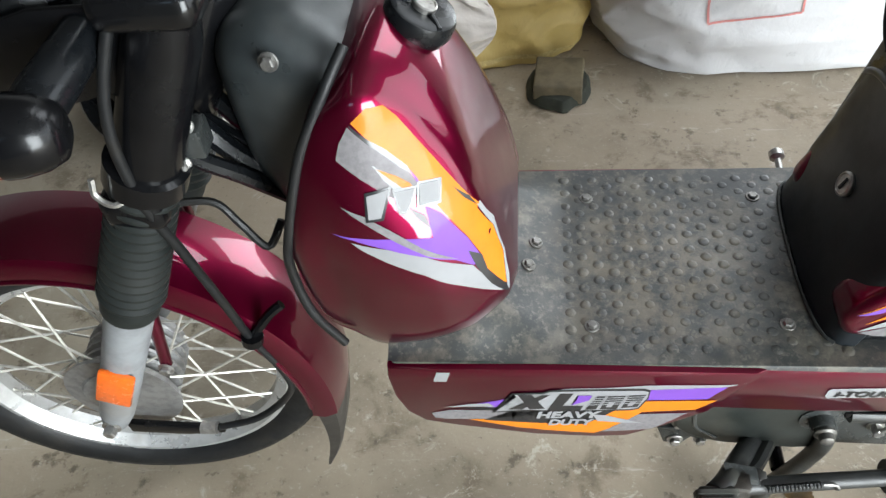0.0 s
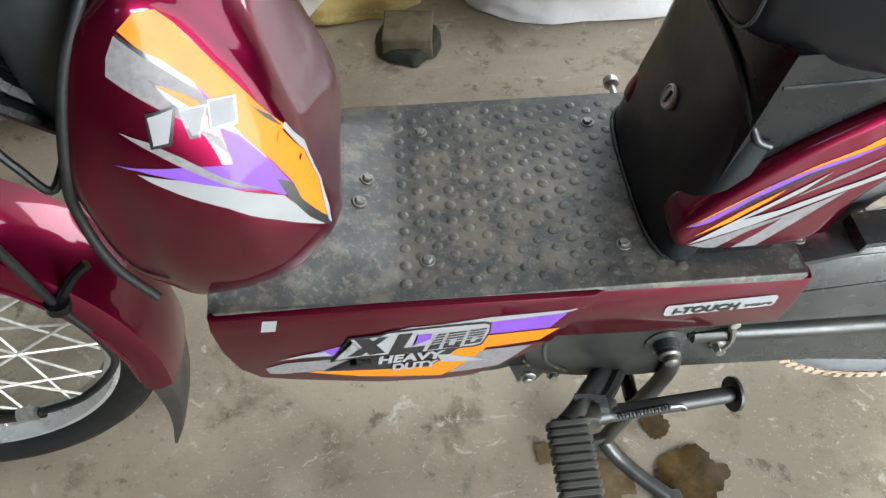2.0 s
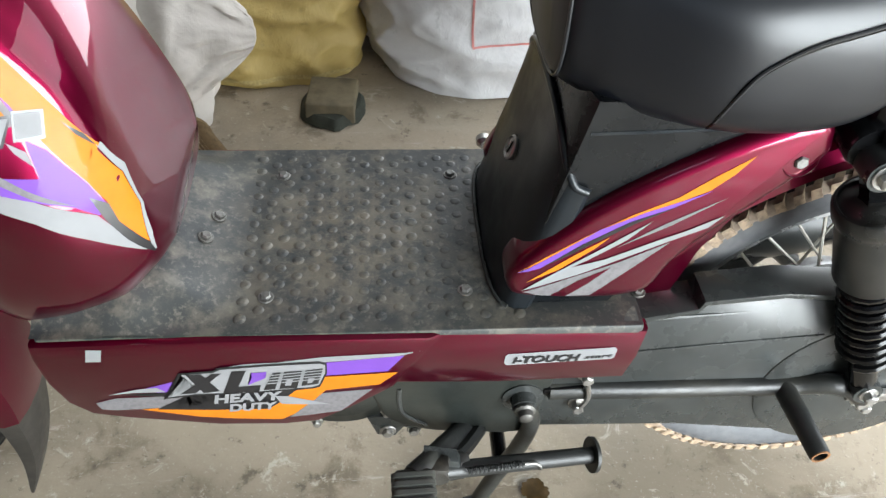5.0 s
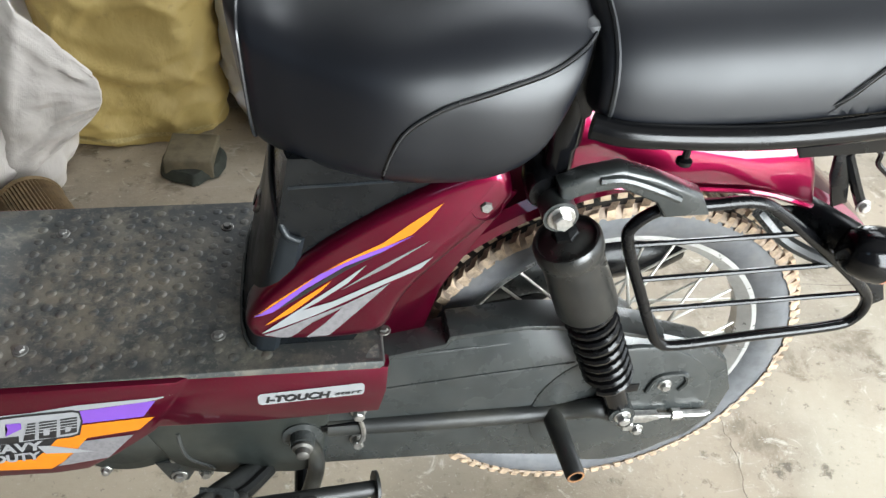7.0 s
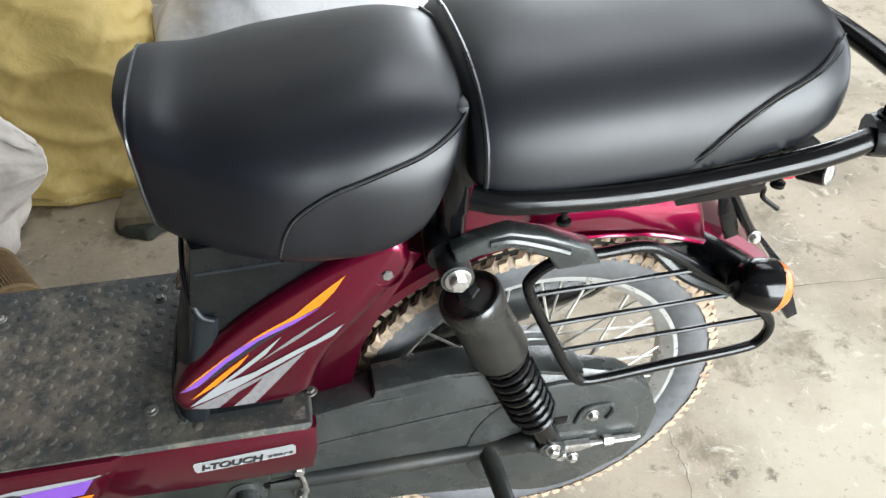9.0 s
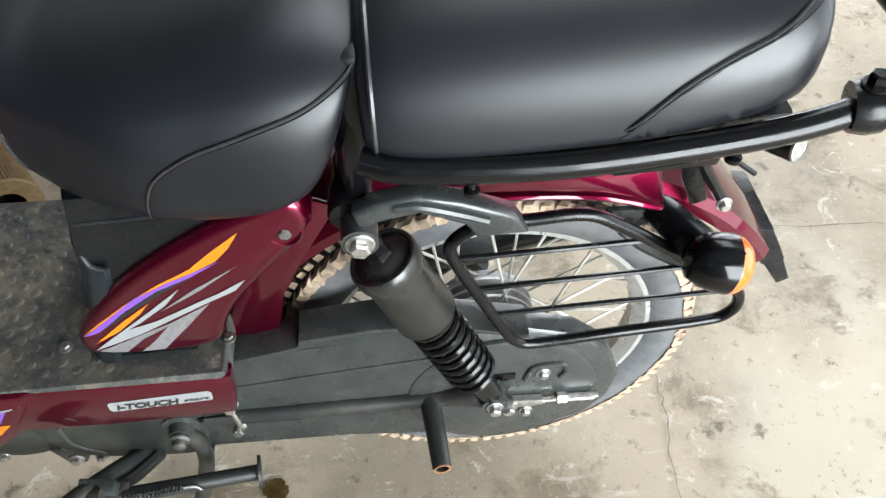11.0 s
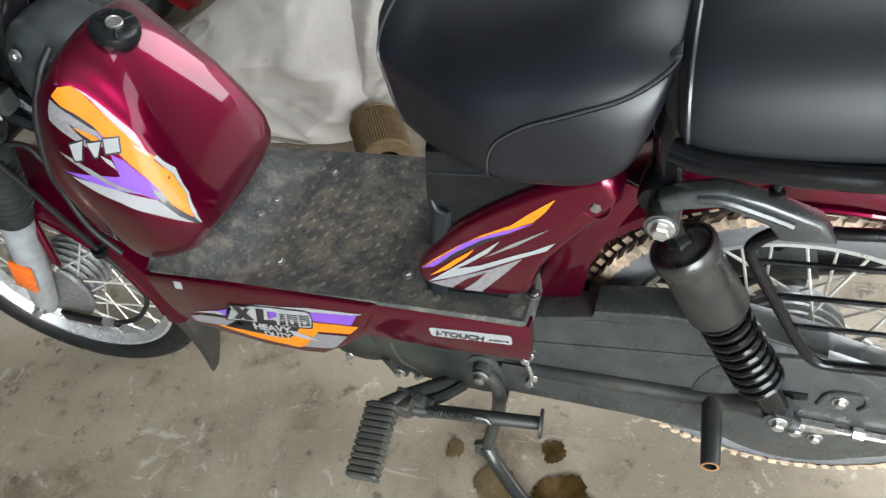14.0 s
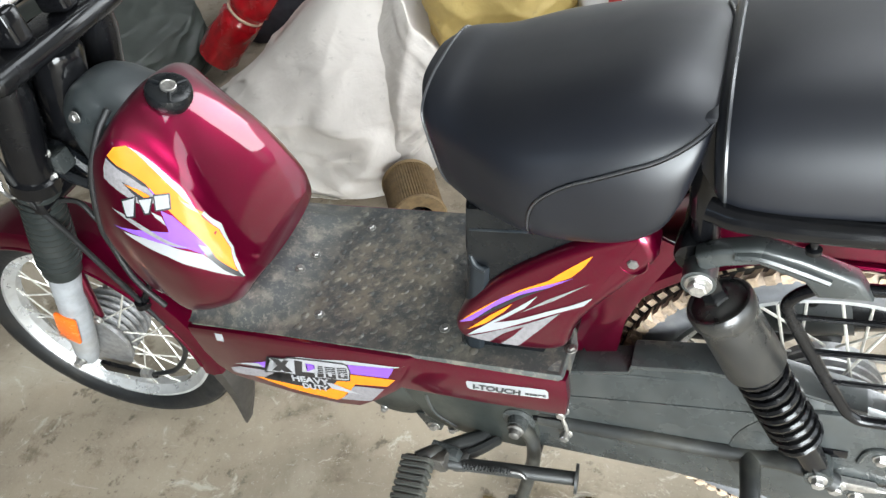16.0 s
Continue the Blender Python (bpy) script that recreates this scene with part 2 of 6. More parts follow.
def smooth_path(points, per=6):
    """A Catmull-Rom line through the points."""
    p = [Vector(q) for q in points]
    p = [2 * p[0] - p[1]] + p + [2 * p[-1] - p[-2]]
    out = []
    for i in range(1, len(p) - 2):
        for k in range(per):
            u = k / per
            a, b, c, d = p[i - 1:i + 3]
            out.append(0.5 * (2 * b + (c - a) * u + (2 * a - 5 * b + 4 * c - d) * u * u + (3 * b - a - 3 * c + d) * u ** 3))
    out.append(p[-2])
    return out


def tube(points, r, sides=10, per=6, closed=False, smooth=True, radii=None):
    line = smooth_path(points, per) if smooth else [Vector(q) for q in points]
    if closed:
        q = [Vector(v) for v in points]
        line = smooth_path(q[-2:] + q + q[:2], per)[2 * per - per:-2 * per]
    rings, up = [], None
    for i, c in enumerate(line):
        a = line[i - 1] if i else (line[-1] if closed else c)
        b = line[i + 1] if i < len(line) - 1 else (line[0] if closed else c)
        d = (b - a).normalized()
        if up is None:
            up = d.orthogonal().normalized()
        up = (up - d * up.dot(d)).normalized()
        side = d.cross(up)
        rr = radii[min(len(radii) - 1, int(i * len(radii) / len(line)))] if radii else r
        rings.append([c + rr * (math.cos(k * math.tau / sides) * up + math.sin(k * math.tau / sides) * side) for k in range(sides)])
    if closed:
        rings.append(rings[0])
    return loft(rings, True, not closed)


def lathe(profile, origin, axis, sides=24, caps=True):
    """Turn (along, radius) pairs round the axis through origin."""
    axis = Vector(axis).normalized()
    u = axis.orthogonal().normalized()
    v = axis.cross(u)
    o = Vector(origin)
    return loft([[o + axis * h + r * (math.cos(k * math.tau / sides) * u + math.sin(k * math.tau / sides) * v) for k in range(sides)] for h, r in profile], True, caps)


def join(*bms):
    out = bmesh.new()
    for b in bms:
        me = bpy.data.meshes.new("joined")
        b.to_mesh(me)
        b.free()
        out.from_mesh(me)
        bpy.data.meshes.remove(me)
    return out


def block(x0, x1, y0, y1, z0, z1, bevel=0.004, segments=2):
    bm = bmesh.new()
    bmesh.ops.create_cube(bm, size=1)
    for v in bm.verts:
        v.co = Vector((x0 if v.co.x < 0 else x1, y0 if v.co.y < 0 else y1, z0 if v.co.z < 0 else z1))
    if bevel:
        bmesh.ops.bevel(bm, geom=bm.edges[:], offset=bevel, segments=segments, affect="EDGES", profile=0.5)
    return bm


def plate(outline, y0, y1, bevel=0.004, segments=2):
    """An outline in (x, z), drawn from y0 to y1, with rounded edges."""
    bm = bmesh.new()
    f = bm.faces.new([bm.verts.new((x, y0, z)) for x, z in outline])
    r = bmesh.ops.extrude_face_region(bm, geom=[f])
    bmesh.ops.translate(bm, verts=[g for g in r["geom"] if isinstance(g, bmesh.types.BMVert)], vec=(0, y1 - y0, 0))
    if bevel:
        edges = [e for e in bm.edges if abs(e.verts[0].co.y - e.verts[1].co.y) < 1e-6]
        bmesh.ops.bevel(bm, geom=edges, offset=bevel, segments=segments, affect="EDGES", profile=0.5)
    return bm


def rounded(outline, per=5):
    """A smooth closed line through (x, z) points."""
    q = [Vector((x, 0, z)) for x, z in outline]
    line = smooth_path(q[-2:] + q + q[:2], per)
    n = len(q) * per
    return [(v.x, v.z) for v in line[2 * per:2 * per + n]]


def lerp_table(table, x):
    if x <= table[0][0]:
        return table[0][1:]
    for a, b in zip(table, table[1:]):
        if x <= b[0]:
            u = (x - a[0]) / (b[0] - a[0])
            return tuple(p + (q - p) * u for p, q in zip(a[1:], b[1:]))
    return table[-1][1:]


def smooth_table(table, n):
    """n rows on smooth lines through the rows of a table."""
    rows = []
    for i in range(n):
        u = i / (n - 1) * (len(table) - 1)
        k = min(int(u), len(table) - 2)
        f = u - k
        p = [table[max(0, min(len(table) - 1, k + j))] for j in (-1, 0, 1, 2)]
        row = []
        for a, b, c, d in zip(*p):
            row.append(0.5 * (2 * b + (c - a) * f + (2 * a - 5 * b + 4 * c - d) * f * f + (3 * b - a - 3 * c + d) * f ** 3))
        rows.append(row)
    return rows


def oval(x, w, z0, z1, zc, power=2.6, sides=40, crown=None):
    """A ring across x: half width w at height zc, from z0 to z1."""
    ring = []
    for k in range(sides):
        a = k * math.tau / sides
        c, s = math.cos(a), math.sin(a)
        e = crown if crown and s > 0 else power
        y = w * math.copysign(abs(c) ** (2 / e), c)
        h = (z1 - zc) if s > 0 else (zc - z0)
        ring.append((x, y, zc + h * math.copysign(abs(s) ** (2 / e), s)))
    return ring


def bolt(name, place, axis, r, parent, material=STEEL, length=0.006, washer=True, label=""):
    b = lathe([(0, r * 0.95), (0.0016, r * 0.95), (length, r), (length + 0.0004, r * 0.94), (length + 0.0014, r * 0.78)], place, axis, 6 if washer else 14)
    if washer:
        b = join(b, lathe([(0, r * 1.4), (0.0014, r * 1.4), (0.0019, r * 1.3)], place, axis, 18))
    return part(name, b, material, parent, label, smooth=False)


def surface_of(ob):
    me = ob.data
    return BVHTree.FromPolygons([v.co[:] for v in me.vertices], [p.vertices[:] for p in me.polygons])


def decal_mesh(outline, tree, lift=0.0006, step=0.008):
    """An outline in (x, z), laid onto a surface from the moped's left side."""
    bm = bmesh.new()
    f = bm.faces.new([bm.verts.new((x, 0, z)) for x, z in outline])
    bmesh.ops.triangulate(bm, faces=[f])
    for axis, lo, hi in ((0, min(p[0] for p in outline), max(p[0] for p in outline)), (2, min(p[1] for p in outline), max(p[1] for p in outline))):
        n = int((hi - lo) / step)
        for k in range(1, n + 1):
            co, no = [0, 0, 0], [0, 0, 0]
            co[axis], no[axis] = lo + k * step, 1
            bmesh.ops.bisect_plane(bm, geom=bm.verts[:] + bm.edges[:] + bm.faces[:], plane_co=co, plane_no=no)
    for v in bm.verts:
        hit, normal, _, _ = tree.ray_cast(Vector((v.co.x, -1, v.co.z)), Vector((0, 1, 0)))
        if hit is None:
            hit, normal, _, _ = tree.find_nearest(Vector((v.co.x, -0.16, v.co.z)))
        if normal.y > 0:
            normal = -normal
        v.co = hit + normal * lift
    bmesh.ops.dissolve_degenerate(bm, dist=2e-5, edges=bm.edges[:])
    return bm


def decal(name, outline, tree, material, parent, lift=0.0006, step=0.008, label=""):
    return part(name, decal_mesh(outline, tree, lift, step), material, parent, label)


# ---- the shed: floor, unseen walls and roof ----
def slab(name, x0, x1, y0, y1, z0, z1, material, label):
    ob = part(name, block(x0, x1, y0, y1, z0, z1, 0), material, smooth=False)
    return tagged(ob, label, name.split("_")[0], kind="structure")


def build_floor():
    """One sheet, finer and slightly uneven round the moped."""
    bm = bmesh.new()
    xs = [-5, -3.5, -2.4] + [-1.6 + 0.1 * i for i in range(44)] + [3.2, 4.2, 5]
    ys = [-4, -2.6, -1.4] + [-0.8 + 0.1 * i for i in range(28)] + [2.4, 3.2]
    grid = [[bm.verts.new((x, y, -0.003 + 0.003 * noise.noise((x * 2.3, y * 2.3, 5)) if -1.5 < x < 2.8 and -0.8 < y < 2 else -0.003)) for y in ys] for x in xs]
    for i in range(len(xs) - 1):
        for j in range(len(ys) - 1):
            bm.faces.new((grid[i][j], grid[i + 1][j], grid[i + 1][j + 1], grid[i][j + 1]))
    return tagged(part("floor", bm, CONCRETE), "worn beige concrete floor with stains and cracks", "floor", kind="structure")


build_floor()
# unseen walls, yard and ceiling, added to enclose and shape the daylight
slab("wall_north", -5, 1.6, 3.2, 3.4, 0, 3.2, PALE_WALL, "pale unseen wall added behind the sacks")
slab("wall_north_end", 3.3, 3.6, 3.2, 3.4, 0, 3.2, PALE_WALL, "pale unseen end of the added rear wall")
slab("wall_north_lintel", 1.6, 3.3, 3.2, 3.4, 2.25, 3.2, PALE_WALL, "pale unseen lintel over the assumed rear doorway")
slab("wall_west", -5.2, -5, -4.2, 3.4, 0, 3.2, DARK_WALL, "dull unseen side wall added to the shed")
slab("wall_east", 3.6, 3.8, 1.05, 3.4, 0, 3.2, DARK_WALL, "dull unseen side wall added to the shed")
slab("wall_east_front", 3.6, 3.8, -4.2, -1.65, 0, 3.2, DARK_WALL, "dull unseen side wall added to the shed")
slab("wall_east_lintel", 3.6, 3.8, -1.65, 1.05, 2.45, 3.2, DARK_WALL, "unseen lintel over the assumed doorway")
slab("ground", -40, 40, -40, 40, -0.2, -0.02, CONCRETE, "unseen concrete yard added outside the shed")
slab("wall_south", -5, -0.95, -3.1, -2.9, 0, 3.2, DARK_WALL, "dull unseen wall added to the shed")
slab("wall_south_sill", -0.95, -0.25, -3.1, -2.9, 0, 2.42, DARK_WALL, "dull unseen wall under the assumed vent")
slab("wall_south_head", -0.95, -0.25, -3.1, -2.9, 2.78, 3.2, DARK_WALL, "dull unseen strip over the assumed vent")
slab("wall_south_pier", -0.25, 1.3, -3.1, -2.9, 0, 3.2, DARK_WALL, "dull unseen pier beside the assumed opening")
slab("wall_south_lintel", 1.3, 3.6, -3.1, -2.9, 2.45, 3.2, DARK_WALL, "unseen lintel over the assumed wide opening")
slab("ceiling", -5.2, 3.8, -4.2, 0.7, 3.2, 3.35, ROOF, "dark unseen ceiling added to the shed")
slab("ceiling_back", -5.2, 3.8, 2.6, 3.4, 3.2, 3.35, ROOF, "dark unseen ceiling added to the shed")
slab("ceiling_side", -5.2, 0.8, 0.7, 2.6, 3.2, 3.35, ROOF, "dark unseen ceiling beside the assumed skylight")
slab("ceiling_end", 3.3, 3.8, 0.7, 2.6, 3.2, 3.35, ROOF, "dark unseen ceiling beside the assumed skylight")

# ---- the moped ----
moped = tagged(new("moped"), "maroon moped with black seats and striped prints on its stand", "moped")
moped.empty_display_size = 0.2
RX, RZ = 0.827, 0.316
GX, GZ = 0.84, 0.300
FX, FZ = -0.43, 0.262


def build_wheel(name, cx, cy, cz, tyre_r, steer=0.0, mud=True, label=""):
    """A spoked wheel about the y axis: rim, tyre, tread blocks, hub, spokes."""
    place = pose(cx, cy, cz, 0, 0, steer)
    rim_r = 0.212
    prof = [(-0.023, rim_r), (-0.023, rim_r - 0.006), (-0.017, rim_r - 0.012), (-0.009, rim_r - 0.020), (0.009, rim_r - 0.020), (0.017, rim_r - 0.012), (0.023, rim_r - 0.006), (0.023, rim_r), (0.019, rim_r), (0.014, rim_r - 0.008), (-0.014, rim_r - 0.008), (-0.019, rim_r)]
    bm = loft([[((r) * math.cos(a), y, r * math.sin(a)) for y, r in prof] for a in [k * math.tau / 72 for k in range(73)]], True, False)
    wheel = part(name, bm, RIM, moped, label)
    wheel.matrix_basis = place
    d = tyre_r - rim_r
    prof = [(-0.021, rim_r - 0.002), (-0.030, rim_r + 0.12 * d), (-0.035, rim_r + 0.45 * d), (-0.033, rim_r + 0.72 * d), (-0.024, rim_r + 0.9 * d), (-0.010, rim_r + 0.96 * d), (0.010, rim_r + 0.96 * d), (0.024, rim_r + 0.9 * d), (0.033, rim_r + 0.72 * d), (0.035, rim_r + 0.45 * d), (0.030, rim_r + 0.12 * d), (0.021, rim_r - 0.002)]
    # the front tyre's darker rubber also has its shade put into the colour
    part("tyre", loft([[(r * math.cos(a), y, r * math.sin(a)) for y, r in prof] for a in [k * math.tau / 96 for k in range(97)]], True, False), TYRE if mud else RUBBER, wheel)
    if mud:
        # dried mud on both shoulders, with a ragged inner edge
        for side in (-1, 1):
            rings = []
            for k in range(481):
                a = k * math.tau / 480
                e = noise.fractal(Vector((5 * math.cos(a), 5 * math.sin(a), side * 3)), 1.0, 2.0, 4)
                inner = 0.705 + 0.12 * e + 0.06 * noise.fractal(Vector((38 * math.cos(a), 38 * math.sin(a), side * 5)), 0.8, 2.0, 3)
                rings.append([((rim_r + q * d) * math.cos(a), side * y, (rim_r + q * d) * math.sin(a)) for y, q in ((0.0352 - 0.0005 * abs(e), inner), (0.0352, inner + 0.04), (0.0352 + 0.001 * e, 0.76), (0.0318 + 0.002 * e, 0.865), (0.0270, 0.925))])
            part("mud", loft(rings, False), MUDBAND, wheel, "dried mud on the tyre shoulder")
    # tread blocks: staggered rows and shoulder lugs; the front tyre is ribbed
    bm = bmesh.new()
    rows = ((-0.0278, 0.80, 0.0080, 0.60, 88), (-0.0098, 0.945, 0.0088, 0.64, 88), (0.0098, 0.945, 0.0088, 0.64, 88), (0.0278, 0.80, 0.0080, 0.60, 88)) if mud else ()
    for row, (y, dr, w, fill, n) in enumerate(rows):
        for k in range(n):
            a = (k + (0.5 if row in (1, 3) else 0)) * math.tau / n + 0.010 * noise.noise(Vector((k * 3.1, row * 5.7, 0)))
            r0, r1 = rim_r + d * dr - 0.006, rim_r + d * dr + 0.0072 + 0.0026 * noise.noise(Vector((k * 1.3, row * 9.1, 2)))
            da = math.tau / n * fill / 2
            vs = []
            for r in (r0, r1):
                for yy, s in ((-w, -1), (w, -1), (w, 1), (-w, 1)):
                    aa = a + s * da * (0.85 if r == r1 else 1) + (yy / w) * 0.017 * (1 if row % 2 else -1) + 0.006 * noise.noise(Vector((k * 1.7, row * 2.3, yy * 300 + s)))
                    yo = y + yy * (0.85 if r == r1 else 1)
                    vs.append(bm.verts.new((r * math.cos(aa), yo, r * math.sin(aa))))
            for f in ((0, 1, 2, 3), (4, 5, 6, 7), (0, 1, 5, 4), (1, 2, 6, 5), (2, 3, 7, 6), (3, 0, 4, 7)):
                bm.faces.new([vs[i] for i in f])
    if mud:
        # darker base, so the gaps between the blocks read dark
        base = [(-0.0312, 0.78), (-0.0235, 0.915), (-0.010, 0.972), (0.010, 0.972), (0.0235, 0.915), (0.0312, 0.78)]
        part("tread_base", loft([[((rim_r + q * d) * math.cos(a), y, (rim_r + q * d) * math.sin(a)) for y, q in base] for a in [k * math.tau / 96 for k in range(97)]], False), GAP_RUBBER, wheel, "dark base between the tread blocks")
        t = part("tread", bm, MUDTREAD, wheel, "mud-caked tread blocks", smooth=False)
        t["kind"] = "stuff"
    else:
        bm.free()
        for y, r in ((-0.018, 0.93), (-0.006, 0.97), (0.006, 0.97), (0.018, 0.93)):
            part("tread_rib", loft([[((rim_r + d * r + 0.002 * s) * math.cos(a), y + o, (rim_r + d * r + 0.002 * s) * math.sin(a)) for o, s in ((-0.004, -1), (-0.003, 1), (0.003, 1), (0.004, -1))] for a in [k * math.tau / 96 for k in range(97)]], True, False), RUBBER, wheel)
    # hub with cooling ribs
    hub_prof = [(-0.05, 0.018), (-0.05, 0.055), (-0.042, 0.062)]
    for i in range(5):
        y = -0.034 + 0.014 * i
        hub_prof += [(y, 0.056), (y + 0.003, 0.066), (y + 0.007, 0.066), (y + 0.010, 0.056)]
    hub_prof += [(0.045, 0.06), (0.05, 0.04), (0.05, 0.015)]
    part("hub", lathe(hub_prof, (0, 0, 0), (0, 1, 0), 40), ALLOY, wheel)
    # spokes: crossed pairs to either flange
    first = None
    for k in range(36):
        side = -1 if k % 2 else 1
        a = k * math.tau / 36
        lean = 0.42 if (k // 2) % 2 else -0.42
        p = Vector((0.062 * math.cos(a + lean), side * 0.036, 0.062 * math.sin(a + lean)))
        q = Vector(((rim_r - 0.016) * math.cos(a), side * 0.004, (rim_r - 0.016) * math.sin(a)))
        part("spoke", tube([p, q], 0.0019, 6, 1, smooth=False), SPOKE, wheel)
    return wheel


front_wheel = build_wheel("front_wheel", FX, -0.012, FZ, 0.262, 6.0, False, "spoked alloy front wheel")
rear_wheel = build_wheel("rear_wheel", RX, 0.0, RZ, 0.268, 0, True, "spoked alloy rear wheel with muddy tyre")

# fuel tank: x, half width and its height, bottom, ridge (half width, height), top in the middle
TANK = [(-0.102, 0.112, 0.612, 0.555, 0.108, 0.624, 0.644), (-0.089, 0.125, 0.633, 0.503, 0.099, 0.690, 0.697), (-0.066, 0.127, 0.645, 0.478, 0.093, 0.746, 0.754), (-0.041, 0.134, 0.646, 0.466, 0.090, 0.769, 0.784),
        (-0.017, 0.137, 0.635, 0.472, 0.086, 0.778, 0.800), (0.008, 0.138, 0.623, 0.481, 0.076, 0.763, 0.794), (0.032, 0.135, 0.609, 0.491, 0.076, 0.731, 0.770), (0.056, 0.125, 0.588, 0.499, 0.081, 0.690, 0.719),
        (0.077, 0.113, 0.570, 0.519, 0.085, 0.633, 0.648), (0.090, 0.100, 0.558, 0.532, 0.086, 0.588, 0.600), (0.098, 0.074, 0.551, 0.538, 0.066, 0.560, 0.567)]
TANK_Y = -0.004


def tank_ring(x, w, zc, z0, yr, zr, z1):
    half = [(0, z0 - 0.004), (0.55 * w, z0 - 0.002), (0.82 * w, z0 + 0.05 * (zc - z0)), (0.94 * w, z0 + 0.28 * (zc - z0)), (0.99 * w, z0 + 0.66 * (zc - z0)), (w, zc)]
    out = Vector((zr - zc, 0, w - yr)).normalized()
    for u, k in ((0.35, 0.006), (0.7, 0.006), (0.93, 0.0030)):
        half.append((w + (yr - w) * u + k * out.x, zc + (zr - zc) * u + k * out.z))
    half += [(yr * 0.945, zr + 0.10 * (z1 - zr)), (yr * 0.72, zr + 0.60 * (z1 - zr)), (yr * 0.36, zr + 0.9 * (z1 - zr)), (0, z1)]
    line = [(-y, z) for y, z in half] + [(y, z) for y, z in half[-2:0:-1]]
    return [(x, TANK_Y + y, z) for y, z in rounded(line, 3)]


tank = part("fuel_tank", loft([tank_ring(*row) for row in smooth_table(TANK, 52)]), MAROON, moped, "glossy maroon fuel tank with striped print")
tank_skin = surface_of(tank)

# filler cap
cap_axis = Vector((0.46, -0.03, 0.88)).normalized()
cap_base = Vector((0.018, -0.006, 0.780))
cap_profile = [(-0.008, 0.026), (0.002, 0.030), (0.004, 0.0305), (0.012, 0.0305), (0.017, 0.0285), (0.019, 0.024), (0.0175, 0.012), (0.0175, 0.0)]
cap = part("fuel_cap", lathe(cap_profile, cap_base, cap_axis, 36), PLASTIC, moped, "black ribbed fuel cap with a key lock")
cap_top = cap_base + cap_axis * 0.0185
part("cap_lock", lathe([(-0.002, 0.0105), (0.003, 0.0105), (0.004, 0.009), (0.0025, 0.0085), (0.0025, 0)], cap_top, cap_axis, 20), STEEL, cap, "steel lock disc")
for k in range(3):
    a = k * math.tau / 3 + 0.4
    u = cap_axis.orthogonal().normalized()
    v = cap_axis.cross(u)
    d = math.cos(a) * u + math.sin(a) * v
    part("cap_rib", tube([cap_top + d * 0.012, cap_top + d * 0.027 - cap_axis * 0.001], 0.0026, 8, 1, smooth=False), PLASTIC, cap)

# black cover between fork and tank
NECK = [(-0.150, 0.030, 0.68, 0.780, 0.74), (-0.135, 0.054, 0.62, 0.802, 0.73), (-0.110, 0.066, 0.58, 0.815, 0.71), (-0.08, 0.072, 0.56, 0.815, 0.69), (-0.05, 0.076, 0.55, 0.800, 0.68), (-0.025, 0.076, 0.55, 0.78, 0.67)]
part("neck_cover", loft([oval(x, w, z0, z1, zc, 3.0, 32) for x, w, z0, z1, zc in smooth_table(NECK, 20)]), NECK_GREY, moped, "dark plastic cover in front of the tank")
bolt("neck_bolt", (-0.09, -0.066, 0.790), (0, -1, 0.2), 0.006, moped, DULL)
TRIM = [(-0.030, -0.062, 0.800), (-0.046, -0.085, 0.776), (-0.074, -0.107, 0.724), (-0.096, -0.122, 0.652), (-0.106, -0.120, 0.606), (-0.098, -0.126, 0.545), (-0.076, -0.124, 0.490)]
part("tank_trim", tube(TRIM, 0.0046, 10), RUBBER, moped, "black rubber tank trim")

# footboard
def hump_rise(x):
    """How far the mat climbs towards its front."""
    u = min(1, max(0, (0.158 - x) / 0.125))
    return 0.036 * u * u * (3 - 2 * u)


board = part("footboard", block(-0.032, 0.534, -0.137, 0.137, 0.44, 0.474, 0.006), MAT, moped, "dusty black rubber footboard mat")
bm = bmesh.new()
grid = []
for i in range(114):
    x = -0.034 + 0.005 * i
    rise = hump_rise(x)
    row = []
    for j in range(41):
        y = -0.1355 + 0.271 * j / 40
        v = min(1, max(0, (0.133 - abs(y)) / 0.05))
        w = 0.008 * math.exp(-((x - 0.045) / 0.03) ** 2) * math.exp(-((abs(y) - 0.118) / 0.016) ** 2)
        row.append(bm.verts.new((x, y, 0.4744 + rise * v * v * (3 - 2 * v) + w + 0.0007 * noise.noise(Vector((x * 18, y * 18, 4))))))
    grid.append(row)
for i in range(113):
    for j in range(40):
        bm.faces.new((grid[i][j], grid[i + 1][j], grid[i + 1][j + 1], grid[i][j + 1]))
hump = part("mat_hump", bm, MAT, moped, "dusty rubber mat top with a raised front")
if hump.data.polygons[0].normal.z < 0:
    hump.data.flip_normals()

for x, y, z in ((0.108, -0.022, 0.4880), (0.116, 0.012, 0.4845)):
    bolt("hump_bolt", (x, y, z), (0.3, 0, 0.95), 0.0055, moped, DULL, 0.004)
bm = bmesh.new()
for i in range(17):
    for j in range(12):
        x, y = 0.150 + 0.0165 * i, -0.118 + 0.0215 * j + (0.0107 if i % 2 else 0)
        if x > 0.40 and -0.11 < y or y > 0.125:
            continue
        rows = [[bm.verts.new((x + r * math.cos(k * math.tau / 8), y + r * math.sin(k * math.tau / 8), z + hump_rise(x))) for k in range(8)] for r, z in ((0.0068, 0.4738), (0.0050, 0.47485), (0.0022, 0.4751))]
        bm.faces.new(rows[2])
        for a, b in zip(rows, rows[1:]):
            for k in range(8):
                bm.faces.new((a[k], a[(k + 1) % 8], b[(k + 1) % 8], b[k]))
mat_studs = part("mat_studs", bm, MAT, moped, "scuffed raised studs")
